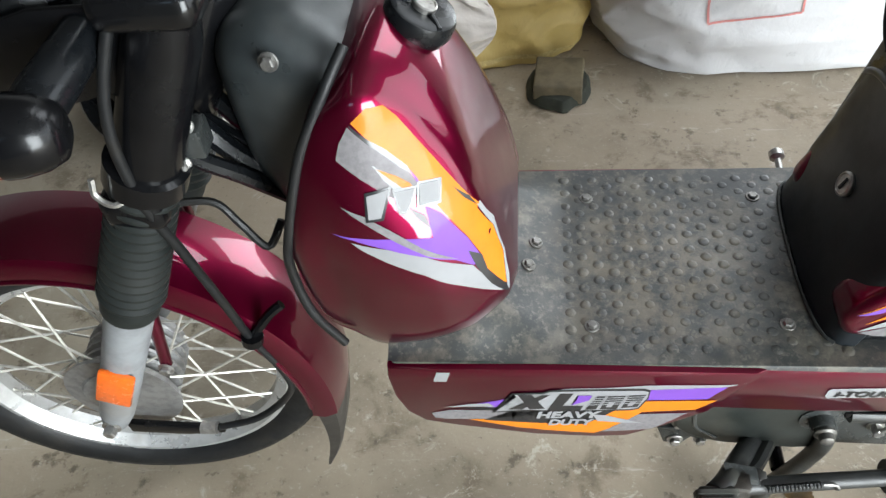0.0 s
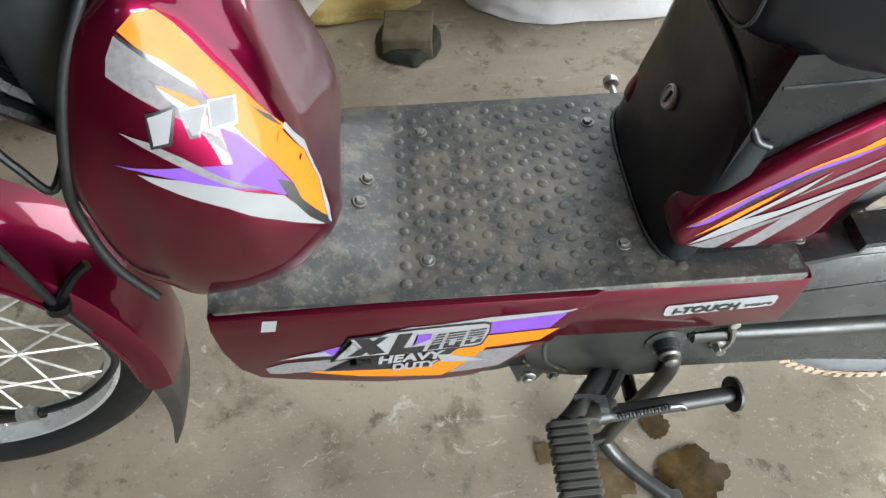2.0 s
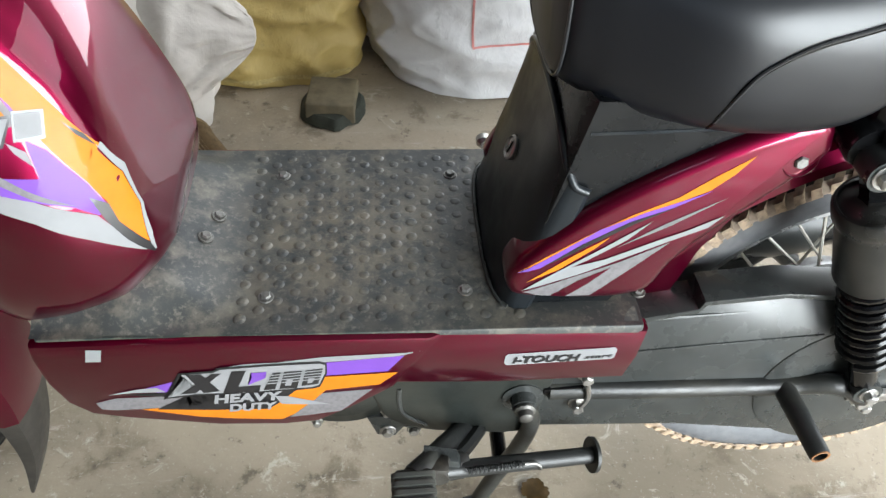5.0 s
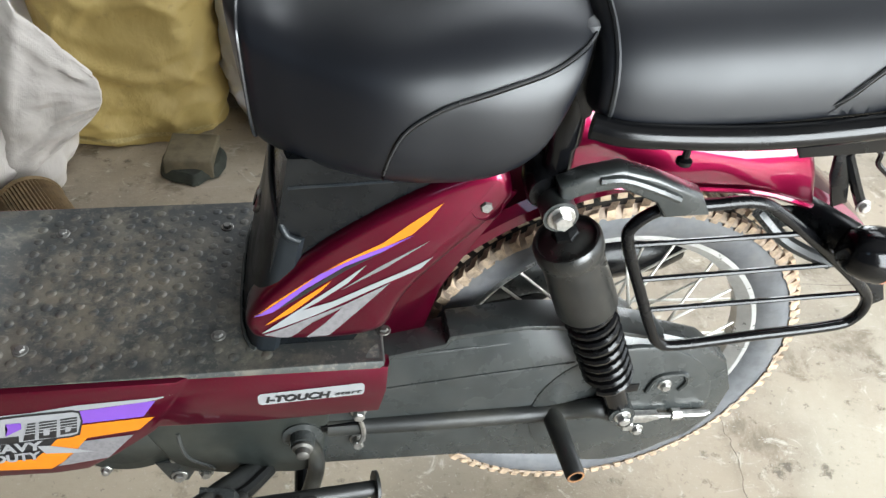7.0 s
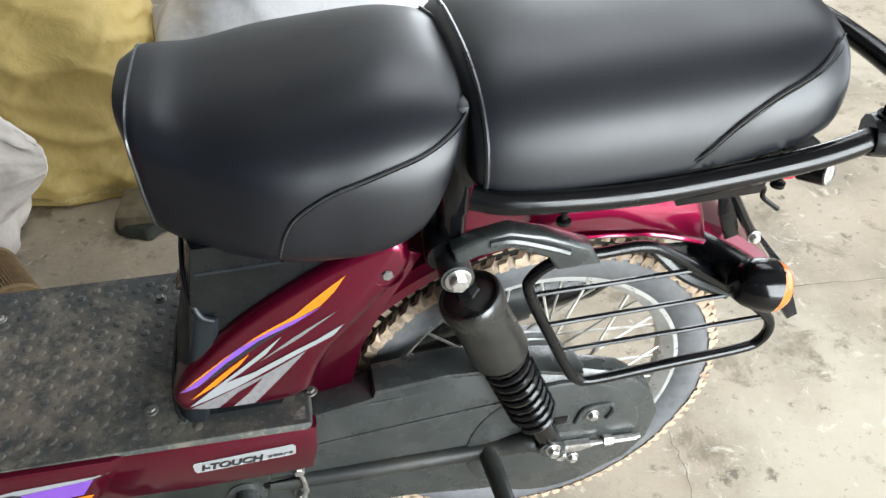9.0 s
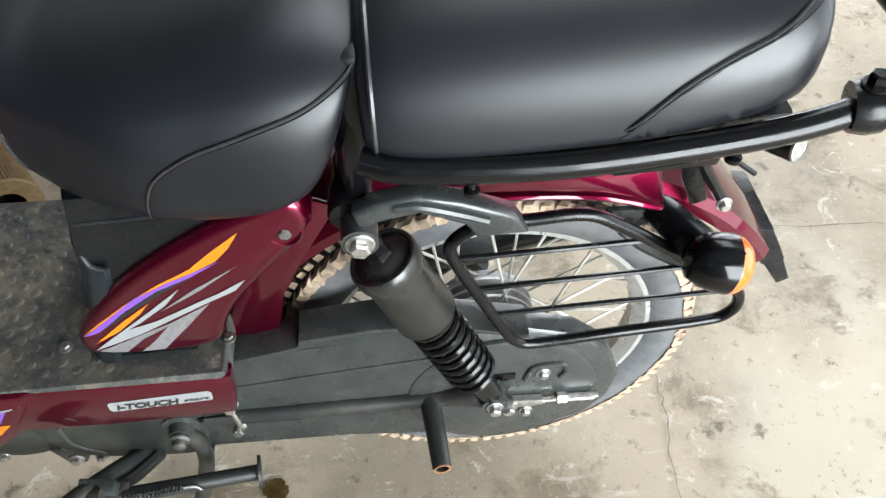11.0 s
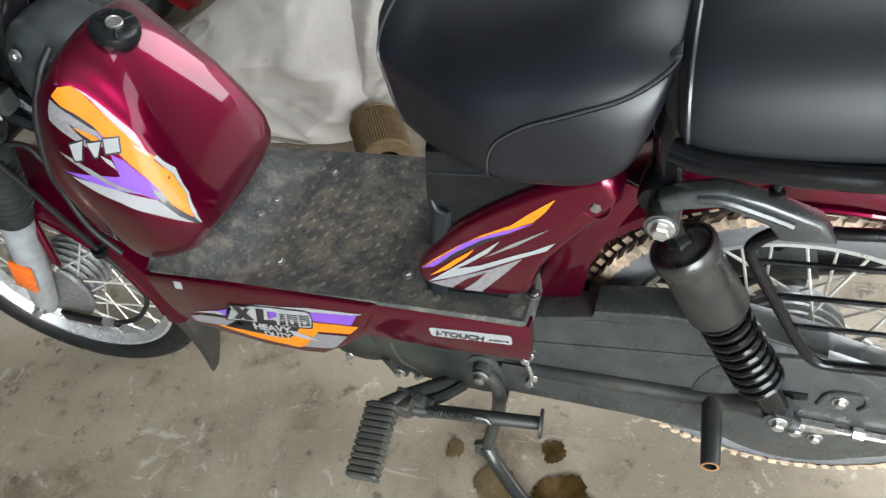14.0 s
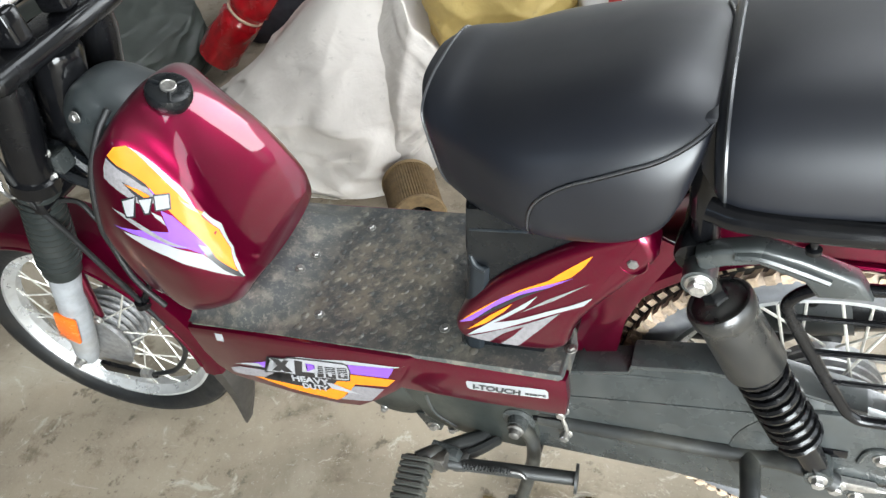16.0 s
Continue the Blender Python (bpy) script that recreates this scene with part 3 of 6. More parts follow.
mat_studs["kind"] = "stuff"
for x, y in ((0.175, 0.088), (0.362, 0.088), (0.172, -0.092), (0.364, -0.088), (0.535, -0.095)):
    bolt("board_bolt", (x, y, 0.474), (0, 0, 1), 0.0055, moped, DULL, 0.004)

# side panels
PANEL = [(-0.035, 0.470), (-0.037, 0.452), (-0.034, 0.414), (-0.024, 0.381), (-0.006, 0.361), (0.03, 0.351), (0.115, 0.334), (0.181, 0.331), (0.215, 0.335), (0.25, 0.358), (0.293, 0.392), (0.401, 0.388), (0.528, 0.391), (0.536, 0.426), (0.538, 0.466), (0.34, 0.470), (0.12, 0.472)]
for s in (-1, 1):
    bm = plate(PANEL, s * 0.118, s * 0.143, 0.005)
    # the rear half steps back along a slanting crease
    crease = Vector((0.876, 0, -0.482))
    for k in (0.0, 0.010):
        bmesh.ops.bisect_plane(bm, geom=bm.verts[:] + bm.edges[:] + bm.faces[:], plane_co=Vector((0.286, 0, 0.397)) + crease * k, plane_no=crease)
    for v in bm.verts:
        if (v.co - Vector((0.286, 0, 0.397))).dot(crease) > 0.009 and abs(v.co.y) > 0.13:
            v.co.y -= s * 0.005
    p = part("side_panel", bm, MAROON, moped, "maroon side panel with striped print")
    if s < 0:
        panel, panel_skin = p, surface_of(p)

# seat post cover: a wrapped sheet with an arched top edge, before the box under the seat
def post_point(k, v):
    """Across the sheet (k from 0 to 24) and up it (v from 0 to 1)."""
    a = math.pi * k / 24
    top = 0.618 + 0.050 * math.sin(a) ** 1.2
    z = 0.470 + (top - 0.470) * v
    x0, w = lerp_table([(0.470, 0.386, 0.113), (0.54, 0.402, 0.112), (0.58, 0.413, 0.111), (0.62, 0.422, 0.109), (0.68, 0.434, 0.104)], z)
    return Vector((x0 + 0.034 * (1 - math.sin(a) ** 0.55), -w * math.copysign(abs(math.cos(a)) ** 0.7, math.cos(a)), z))


rings = []
for i in range(15):
    outer = [post_point(k, i / 14) for k in range(25)]
    rings.append(outer + [p + Vector((0.005, -0.004 * p.y / 0.11, 0)) for p in outer[::-1]])
part("seat_post_cover", loft(rings), COVER_BLACK, moped, "black plastic seat post cover with a key lock")
part("cover_edge", tube([post_point(k, 1.0) + Vector((0.001, 0, 0)) for k in range(25)], 0.0036, 10, 2), COVER_BLACK, moped)
part("cover_edge", tube([post_point(k, 0.02) + Vector((-0.002, 0, 0.002)) for k in range(2, 23)], 0.0022, 8, 1), GREYBLACK, moped)
rings = []
for i in range(15):
    z = 0.470 + 0.236 * i / 14
    front = 0.396 + 0.046 * (z - 0.470) / 0.236
    ys = [0.105 * (k / 12 - 1) for k in range(25)]
    rings.append([Vector((front + 0.009 * (abs(y) / 0.105) ** 4, y, z)) for y in ys] + [Vector((0.50 + 0.13 * i / 14, 0.105, z)), Vector((0.50 + 0.13 * i / 14, -0.105, z))])
part("under_seat_box", loft(rings), PLASTIC, moped, "glossy black box under the rider seat")
part("box_seam", tube([(0.449, -0.1052, 0.676), (0.53, -0.1052, 0.679), (0.61, -0.1052, 0.684)], 0.0016, 6), COVER_BLACK, moped)
lock = part("seat_lock", lathe([(-0.004, 0.0125), (0.003, 0.0125), (0.0045, 0.0105), (0.003, 0.0098), (0.003, 0.0)], (0.4120, 0.003, 0.579), (-0.93, 0, 0.36), 24), STEEL, moped, "dull steel seat lock")
part("lock_slot", block(-0.0008, 0.0008, -0.0012, 0.0012, -0.0065, 0.0065, 0), BLACK, lock).matrix_basis = pose(0.4084, 0.003, 0.5804, 0, 21, 0)
part("luggage_hook", lathe([(0, 0.004), (0.02, 0.004), (0.024, 0.009), (0.032, 0.009), (0.036, 0.005)], (0.411, 0.15, 0.452), (0, 1, 0.1), 14), STEEL, moped)

# rear side cowls with printed stripes
COWL = [(0.398, 0.522), (0.398, 0.507), (0.408, 0.494), (0.45, 0.489), (0.50, 0.488), (0.535, 0.500), (0.550, 0.535), (0.575, 0.572), (0.643, 0.650), (0.648, 0.676), (0.640, 0.692), (0.622, 0.694), (0.56, 0.668), (0.48, 0.617), (0.434, 0.573), (0.410, 0.545)]
for s in (-1, 1):
    p = part("rear_cowl", plate(rounded(COWL, 3), s * 0.07, s * (0.117 if s < 0 else 0.098), 0.012, 5), MAROON, moped, "maroon rear cowl with printed stripes")
    if s < 0:
        cowl, cowl_skin = p, surface_of(p)
part("bolt_seat", lathe([(-0.012, 0.0165), (0.004, 0.0165), (0.0055, 0.0145), (0.003, 0.012), (0.003, 0)], (0.625, -0.111, 0.655), (0, -1, 0.12), 28), MAROON, moped)
bolt("cowl_bolt", (0.625, -0.1125, 0.655), (0, -1, 0.12), 0.0062, moped, DULL)

# seats
def on_skin(tree, points, lift=0.0):
    """Points in (x, z), laid onto a surface from the left."""
    out = []
    for x, z in points:
        hit, normal, _, _ = tree.ray_cast(Vector((x, -1, z)), Vector((0, 1, 0)))
        if hit is None:
            hit, normal, _, _ = tree.find_nearest(Vector((x, -0.14, z)))
        if normal.y > 0:
            normal = -normal
        out.append(hit + normal * lift)
    return out


# top and bottom x, half width, bottom, top, height of the widest line
SEAT1 = [(0.407, 0.420, 0.054, 0.700, 0.829, 0.801), (0.421, 0.425, 0.086, 0.693, 0.830, 0.797), (0.438, 0.442, 0.099, 0.685, 0.829, 0.788), (0.471, 0.463, 0.114, 0.678, 0.824, 0.782), (0.529, 0.525, 0.143, 0.676, 0.830, 0.767), (0.588, 0.579, 0.146, 0.673, 0.839, 0.757), (0.638, 0.624, 0.145, 0.681, 0.845, 0.750), (0.675, 0.655, 0.140, 0.703, 0.843, 0.752), (0.699, 0.672, 0.130, 0.735, 0.836, 0.769), (0.706, 0.684, 0.111, 0.761, 0.833, 0.792)]


def seat_ring(row, sides=64):
    """An oval ring whose plane leans from its bottom to its top."""
    x1, x0, w, z0, z1, zc = row
    return [(x0 + (x1 - x0) * (z - z0) / (z1 - z0), y, z) for _, y, z in oval(0, w, z0, z1, zc, 3.6, sides, 2.8)]


seat1 = part("front_seat", loft([seat_ring(row) for row in smooth_table(SEAT1, 48)]), VINYL, moped, "padded black vinyl rider seat")
seat1_skin = surface_of(seat1)


def near_skin(tree, points, lift):
    """Points moved onto a surface and lifted off it."""
    out = []
    for p in points:
        hit, normal, _, _ = tree.find_nearest(Vector(p))
        if normal.dot(Vector(p) - Vector((p[0] - 0.03, 0, 0.77))) < 0:
            normal = -normal
        out.append(hit + normal * lift)
    return out


part("seat_piping", tube([Vector(p) + Vector((-0.0012, 0, 0)) for p in near_skin(seat1_skin, seat_ring(SEAT1[1], 48), 0.0008)], 0.0015, 6, 1, closed=True), VINYL_GREY, seat1, "thin grey piping")
SEAM1 = [(0.694, 0.085, 0.825), (0.704, 0.045, 0.832), (0.705, 0.0, 0.833), (0.704, -0.035, 0.833), (0.701, -0.078, 0.825), (0.697, -0.102, 0.815), (0.684, -0.118, 0.806), (0.659, -0.130, 0.797), (0.629, -0.137, 0.790), (0.605, -0.141, 0.784), (0.580, -0.144, 0.777), (0.560, -0.146, 0.767), (0.545, -0.146, 0.754), (0.536, -0.144, 0.736), (0.530, -0.138, 0.712), (0.528, -0.134, 0.690)]
part("seat_seam", tube(near_skin(seat1_skin, SEAM1, 0.0), 0.0015, 6, 4), BLACK, seat1)
part("seat_piping", tube([p + Vector((0, -0.0004, 0.0022)) for p in near_skin(seat1_skin, SEAM1, 0.0009)], 0.0014, 6, 4), VINYL_GREY, seat1, "thin grey piping")
part("seat_base", block(0.45, 0.655, -0.085, 0.085, 0.690, 0.72, 0.01), PLASTIC, moped)
SEAT2 = [(0.702, 0.118, 0.760, 0.828, 0.785), (0.710, 0.138, 0.746, 0.846, 0.772), (0.76, 0.147, 0.741, 0.858, 0.765), (0.87, 0.149, 0.744, 0.866, 0.768), (0.97, 0.147, 0.754, 0.872, 0.778), (1.03, 0.139, 0.766, 0.876, 0.795), (1.052, 0.120, 0.780, 0.870, 0.81), (1.062, 0.095, 0.80, 0.856, 0.825)]
seat2 = part("rear_seat", loft([oval(x, w, z0, z1, zc, 3.2, 64, 2.6) for x, w, z0, z1, zc in smooth_table(SEAT2, 44)]), VINYL, moped, "padded black vinyl pillion seat")
seat2_skin = surface_of(seat2)
SEAM2 = [(0.878, 0.752), (0.905, 0.775), (0.935, 0.802), (0.970, 0.822), (1.01, 0.838), (1.045, 0.856)]
part("seat_seam", tube(on_skin(seat2_skin, SEAM2), 0.0016, 6, 4), BLACK, seat2)
part("seat_piping", tube([p + Vector((0, -0.0005, 0.0035)) for p in on_skin(seat2_skin, SEAM2, 0.0008)], 0.0013, 6, 4), VINYL_GREY, seat2, "thin grey piping")
part("seat_corner", decal_mesh([(0.886, 0.755), (0.93, 0.756), (1.0, 0.764), (1.05, 0.785), (1.052, 0.82), (1.043, 0.852), (1.01, 0.836), (0.970, 0.820), (0.935, 0.800), (0.905, 0.773)], seat2_skin, 0.0008, 0.01), VINYL, seat2, "black vinyl corner panel")
edge = oval(0.7125, 0.1392, 0.7455, 0.8475, 0.772, 3.2, 40, 2.6)
part("seat_piping", tube(edge, 0.0022, 6, 1, closed=True), VINYL_GREY, seat2, "thin grey piping")

part("rear_seat_pan", block(0.722, 1.045, -0.130, 0.130, 0.732, 0.762, 0.006), PLASTIC, moped, "black pan under the pillion seat")
part("seat_gap_filler", block(0.688, 0.714, -0.105, 0.105, 0.735, 0.825, 0.008), VINYL, moped)
# added black plate and box that fill a dark gap of unclear parts
GAP_PLATE = [(GX + r * math.cos(radians(a)), GZ + r * math.sin(radians(a))) for r, a in [(0.362, k) for k in range(80, 205, 5)] + [(0.245, k) for k in range(200, 75, -5)]]
part("wheel_liner", plate(GAP_PLATE, 0.068, 0.074, 0.0015), PLASTIC, moped, "black plate added to fill the gap beyond the wheel")
part("air_box", block(0.43, 0.515, -0.055, 0.10, 0.37, 0.468, 0.014, 3), PLASTIC, moped, "assumed black box filling the gap under the seat")
muffler = part("muffler", lathe([(0, 0.014), (0.10, 0.016), (0.14, 0.040), (0.52, 0.044), (0.55, 0.036), (0.55, 0.012)], (0.44, 0.125, 0.285), (0.985, 0.04, 0.16), 28), BLACK, moped, "dark exhaust muffler beyond the wheel")
part("heat_shield", lathe([(0.20, 0.046), (0.20, 0.048), (0.42, 0.048), (0.42, 0.046)], (0.44, 0.125, 0.285), (0.985, 0.04, 0.16), 28, False), GREYBLACK, muffler)
part("inner_fender", plate([(0.535, 0.47), (0.555, 0.54), (0.60, 0.59), (0.645, 0.645), (0.668, 0.632), (0.628, 0.565), (0.598, 0.505), (0.582, 0.44), (0.545, 0.43)], -0.062, -0.068, 0.002), MAROON, moped, "maroon inner fender")

# grab rail
RAIL = [(0.70, -0.136, 0.752), (0.74, -0.146, 0.748), (0.86, -0.152, 0.747), (1.0, -0.152, 0.760), (1.07, -0.150, 0.775), (1.13, -0.135, 0.785), (1.155, -0.09, 0.79), (1.16, 0, 0.792), (1.155, 0.09, 0.79), (1.13, 0.135, 0.785), (1.07, 0.150, 0.775), (1.0, 0.152, 0.760), (0.86, 0.152, 0.747), (0.74, 0.146, 0.748), (0.70, 0.136, 0.752)]
rail = part("grab_rail", tube(RAIL, 0.0115, 12), BLACK, moped, "glossy black tubular grab rail")
for s in (-1, 1):
    part("rail_clamp", lathe([(-0.012, 0.012), (-0.012, 0.020), (0.0, 0.022), (0.012, 0.020), (0.012, 0.012)], (1.085, s * 0.147, 0.778), (0.9, 0.2 * s, 0.1), 12), BLACK, rail)
    bolt("clamp_bolt", (1.085, s * 0.147, 0.798), (0, 0, 1), 0.008, rail, BLACK, 0.01)
part("rail_hook", tube([(0.785, -0.146, 0.742), (0.785, -0.146, 0.722)], 0.0035, 8, 1, smooth=False), BLACK, rail)
part("rail_hook_head", lathe([(0, 0.004), (0.002, 0.007), (0.006, 0.007), (0.008, 0.004)], (0.785, -0.146, 0.724), (0, 0, -1), 10), BLACK, rail)
part("rail_hook", tube([(0.995, -0.146, 0.755), (0.995, -0.146, 0.735)], 0.0035, 8, 1, smooth=False), BLACK, rail)
part("rail_hook_head", lathe([(0, 0.004), (0.002, 0.007), (0.006, 0.007), (0.008, 0.004)], (0.995, -0.146, 0.737), (0, 0, -1), 10), BLACK, rail)
helmet_lock = part("helmet_lock", lathe([(0, 0.010), (0.002, 0.0125), (0.026, 0.0125), (0.028, 0.0115)], (1.036, -0.118, 0.728), (0.45, -0.75, 0.2), 20), BLACK, moped, "black helmet lock with steel face")
part("lock_face", lathe([(0.0275, 0.0115), (0.030, 0.0115), (0.0305, 0.010), (0.0295, 0.0095), (0.0295, 0)], (1.036, -0.118, 0.728), (0.45, -0.75, 0.2), 20), STEEL, helmet_lock)
part("seat_strut", lathe([(0, 0.014), (0.05, 0.014), (0.055, 0.017), (0.12, 0.017)], (0.690, -0.098, 0.655), (0.06, 0.1, 1), 16), BLACK, moped)

# rear shock absorbers
def build_shock(s):
    top, low = Vector((0.690, s * 0.118, 0.655)), Vector((0.820, s * 0.118, 0.336))
    d = (low - top).normalized()
    L = (low - top).length
    can = part("shock_absorber", lathe([(0.038, 0.010), (0.041, 0.019), (0.045, 0.025), (0.0455, 0.0285), (0.043, 0.0300), (0.0435, 0.0325), (0.047, 0.0345), (0.060, 0.0345), (0.064, 0.032), (0.070, 0.0315), (0.143, 0.033), (0.147, 0.030), (0.147, 0.02)], top, d, 32), SHOCKBLACK, moped, "satin black rear shock absorber with coil spring")
    part("shock_rod", lathe([(0.13, 0.014), (L - 0.09, 0.014), (L - 0.088, 0.017), (L - 0.02, 0.015), (L, 0.013)], top, d, 16), BLACK, can)
    u = d.orthogonal().normalized()
    v = d.cross(u)
    coil = [top + d * (0.140 + 0.136 * k / 144) + 0.0245 * (math.cos(k * math.tau / 16) * u + math.sin(k * math.tau / 16) * v) for k in range(145)]
    part("spring", tube(coil, 0.0050, 8, 1, smooth=False), BLACK, can)
    part("upper_eye", lathe([(-0.018, 0.012), (-0.018, 0.0165), (0.018, 0.0165), (0.018, 0.012)], top, (0, 1, 0), 24), GREYBLACK, can)
    part("upper_mount", lathe([(0.012, 0.013), (0.036, 0.0125), (0.05, 0.018)], top, d, 6), BLACK, can, smooth=False)
    bolt("shock_bolt", top + Vector((0, s * 0.018, 0)), (0, s, 0), 0.0095, can, STEEL, 0.009)
    part("lower_eye", lathe([(-0.014, 0.008), (-0.014, 0.016), (0.014, 0.016), (0.014, 0.008)], low, (0, 1, 0), 20), GREYBLACK, can)
    bolt("lower_bolt", low + Vector((0, s * 0.014, 0)), (0, s, 0), 0.0075, can, STEEL, 0.009)


build_shock(-1)
build_shock(1)

# chain cover
COVER = [(0.46, 0.417), (0.603, 0.447), (0.607, 0.459), (0.69, 0.468), (0.76, 0.462), (0.86, 0.432), (0.92, 0.410), (0.962, 0.372), (0.982, 0.32), (0.976, 0.27), (0.95, 0.228), (0.905, 0.203), (0.84, 0.192), (0.74, 0.208), (0.64, 0.224), (0.452, 0.232)]
cover_bm = plate(COVER, -0.06, -0.094, 0.006)
bmesh.ops.bisect_plane(cover_bm, geom=cover_bm.verts[:] + cover_bm.edges[:] + cover_bm.faces[:], plane_co=(0.6, 0, 0.380), plane_no=(-0.106, 0, 1))
for v in cover_bm.verts:
    rise = v.co.z - 0.380 - 0.106 * (v.co.x - 0.6)
    if v.co.y < -0.075 and rise > 0 and v.co.x < 0.86:
        v.co.y += 0.30 * rise
cover = part("chain_cover", cover_bm, GREYBLACK, moped, "satin black full chain cover")
BOSS = [(0.836 + 0.120 * math.cos(k * math.tau / 40), 0.302 + 0.116 * math.sin(k * math.tau / 40)) for k in range(40)]
part("cover_boss", plate(BOSS, -0.085, -0.097, 0.006), GREYBLACK, cover)
part("cover_rib", plate([(0.52, 0.3735), (0.64, 0.3865), (0.76, 0.3985), (0.76, 0.3950), (0.64, 0.3830), (0.52, 0.3700)], -0.088, -0.0955, 0.0015), GREYBLACK, cover)
part("cover_step", tube([(0.53, -0.082, 0.414), (0.64, -0.081, 0.4215), (0.76, -0.080, 0.4285), (0.85, -0.084, 0.418)], 0.0028, 8), GREYBLACK, cover)
part("cover_flange", plate([(0.50, 0.429), (0.603, 0.451), (0.607, 0.463), (0.69, 0.472), (0.76, 0.466), (0.86, 0.436), (0.86, 0.430), (0.76, 0.459), (0.69, 0.465), (0.610, 0.456), (0.604, 0.444), (0.50, 0.422)], -0.058, -0.100, 0.0015), GREYBLACK, cover)
part("cover_slot", tube([(0.862, -0.098, 0.335), (0.872, -0.098, 0.362), (0.905, -0.098, 0.364), (0.912, -0.098, 0.348), (0.905, -0.098, 0.334)], 0.0035, 8), GREYBLACK, cover)
part("cover_opening", plate([(0.82, 0.335), (0.85, 0.338), (0.85, 0.352), (0.82, 0.352)], -0.094, -0.099, 0.001), BLACK, cover)
for x, z in ((0.884, 0.345), (0.868, 0.256)):
    bolt("cover_bolt", (x, -0.097, z), (0, -1, 0), 0.0065, cover)
adjuster = part("chain_adjuster", plate([(0.826, 0.302), (0.885, 0.297), (0.890, 0.288), (0.872, 0.282), (0.826, 0.286)], -0.098, -0.108, 0.002), STEEL, moped, "zinc-plated chain adjuster")
part("adjuster_screw", tube([(0.878, -0.104, 0.291), (0.958, -0.102, 0.287)], 0.0035, 8, 1, smooth=False), STEEL, adjuster)
part("adjuster_nut", lathe([(0, 0.004), (0, 0.008), (0.012, 0.008), (0.012, 0.004)], (0.905, -0.103, 0.290), (1.0, 0, -0.05), 6), STEEL, adjuster, smooth=False)
part("adjuster_end", lathe([(-0.02, 0.0052), (0.02, 0.0052)], (0.932, -0.1028, 0.2885), (1.0, 0, -0.05), 8), STEEL, adjuster)
bolt("axle_nut", (0.842, -0.108, 0.290), (0, -1, 0), 0.0085, adjuster, STEEL, 0.009)
for s in (-1, 1):
    part("swing_arm", tube([(0.47, s * 0.092, 0.308), (0.60, s * 0.095, 0.308), (0.745, s * 0.097, 0.309), (0.80, s * 0.11, 0.325), (0.84, s * 0.11, 0.30)], 0.0125, 12), STANDBLACK, moped, "black tubular swing arm")
part("pillion_peg", lathe([(0, 0.013), (0.088, 0.0115), (0.090, 0.0105), (0.090, 0.008), (0.06, 0.008), (0.06, 0)], (0.745, -0.10, 0.308), (0.07, -1, 0), 18), STANDBLACK, moped, "bare black pillion peg")

part("peg_rim", lathe([(0.0895, 0.008), (0.0895, 0.0105), (0.0912, 0.0105), (0.0912, 0.008), (0.0895, 0.008)], (0.745, -0.10, 0.308), (0.07, -1, 0), 18, False), plain("rust", (0.22, 0.1, 0.04), 0.85, grain=60, vary=0.5, bump=0.4), moped, "rusty open end of the peg")

# rear mudguard
def arc_shell(cx, cz, r, w, a0, a1, n, droop, y=0.0, taper=None, r1=None):
    """A curved guard over a wheel: crowned across its width, with turned-down sides."""
    rings = []
    for i in range(n + 1):
        u = i / n
        a = radians(a0 + (a1 - a0) * u)
        ww = w * (taper(u) if taper else 1)
        rr = r + ((r1 - r) * u if r1 else 0)
        sec = [(-ww, rr - droop), (-ww, rr - droop * 0.55), (-ww * 0.88, rr - droop * 0.18), (-ww * 0.5, rr - 0.002), (0, rr), (ww * 0.5, rr - 0.002), (ww * 0.88, rr - droop * 0.18), (ww, rr - droop * 0.55), (ww, rr - droop),
               (ww - 0.003, rr - droop), (ww - 0.003, rr - droop * 0.55), (ww * 0.88 - 0.003, rr - droop * 0.18 - 0.003), (ww * 0.5, rr - 0.006), (0, rr - 0.004), (-ww * 0.5, rr - 0.006), (-ww * 0.88 + 0.003, rr - droop * 0.18 - 0.003), (-ww + 0.003, rr - droop * 0.55), (-ww + 0.003, rr - droop)]
        rings.append([(cx + q * math.cos(a), y + p, cz + q * math.sin(a)) for p, q in sec])
    return loft(rings)


part("rear_mudguard", arc_shell(GX, GZ, 0.358, 0.066, 182, 34, 52, 0.026), MAROON, moped, "glossy maroon rear mudguard")
part("front_mudguard", arc_shell(FX, FZ, 0.294, 0.058, 150, -7, 46, 0.038, -0.012), MAROON, moped, "glossy maroon front mudguard")
rings = []
for i in range(15):
    u = i / 14
    c = Vector((-0.141, -0.014, 0.250)).lerp(Vector((-0.196, -0.034, 0.028)), u) + Vector((0.014 * math.sin(math.pi * u), 0, 0))
    w, q = 0.050 * (1 - 0.78 * u ** 1.1), 0.030 * (1 - u) ** 0.8 + 0.004
    rings.append([c + Vector((dx * q, w * dy, 0)) for dx, dy in ((-1, -1), (-0.2, -0.98), (-0.03, -0.8), (0, 0), (-0.03, 0.8), (-0.2, 0.98), (-1, 1), (-1, 0.95), (-0.24, 0.93), (-0.09, 0.78), (-0.06, 0), (-0.09, -0.78), (-0.24, -0.93), (-1, -0.95))])
part("mud_flap", loft(rings), plain("dusty_dark_plastic", (0.022, 0.02, 0.018), 0.45, grain=40, dirt=(0.07, 0.06, 0.05), dirt_amount=0.35), moped, "dusty dark plastic mud flap")
for s in (-1, 1):
    part("mudguard_bead", tube([(FX + 0.257 * math.cos(radians(a)), -0.012 + s * 0.0575, FZ + 0.257 * math.sin(radians(a))) for a in range(150, -9, -8)], 0.0038, 8, 2), MAROON, moped)
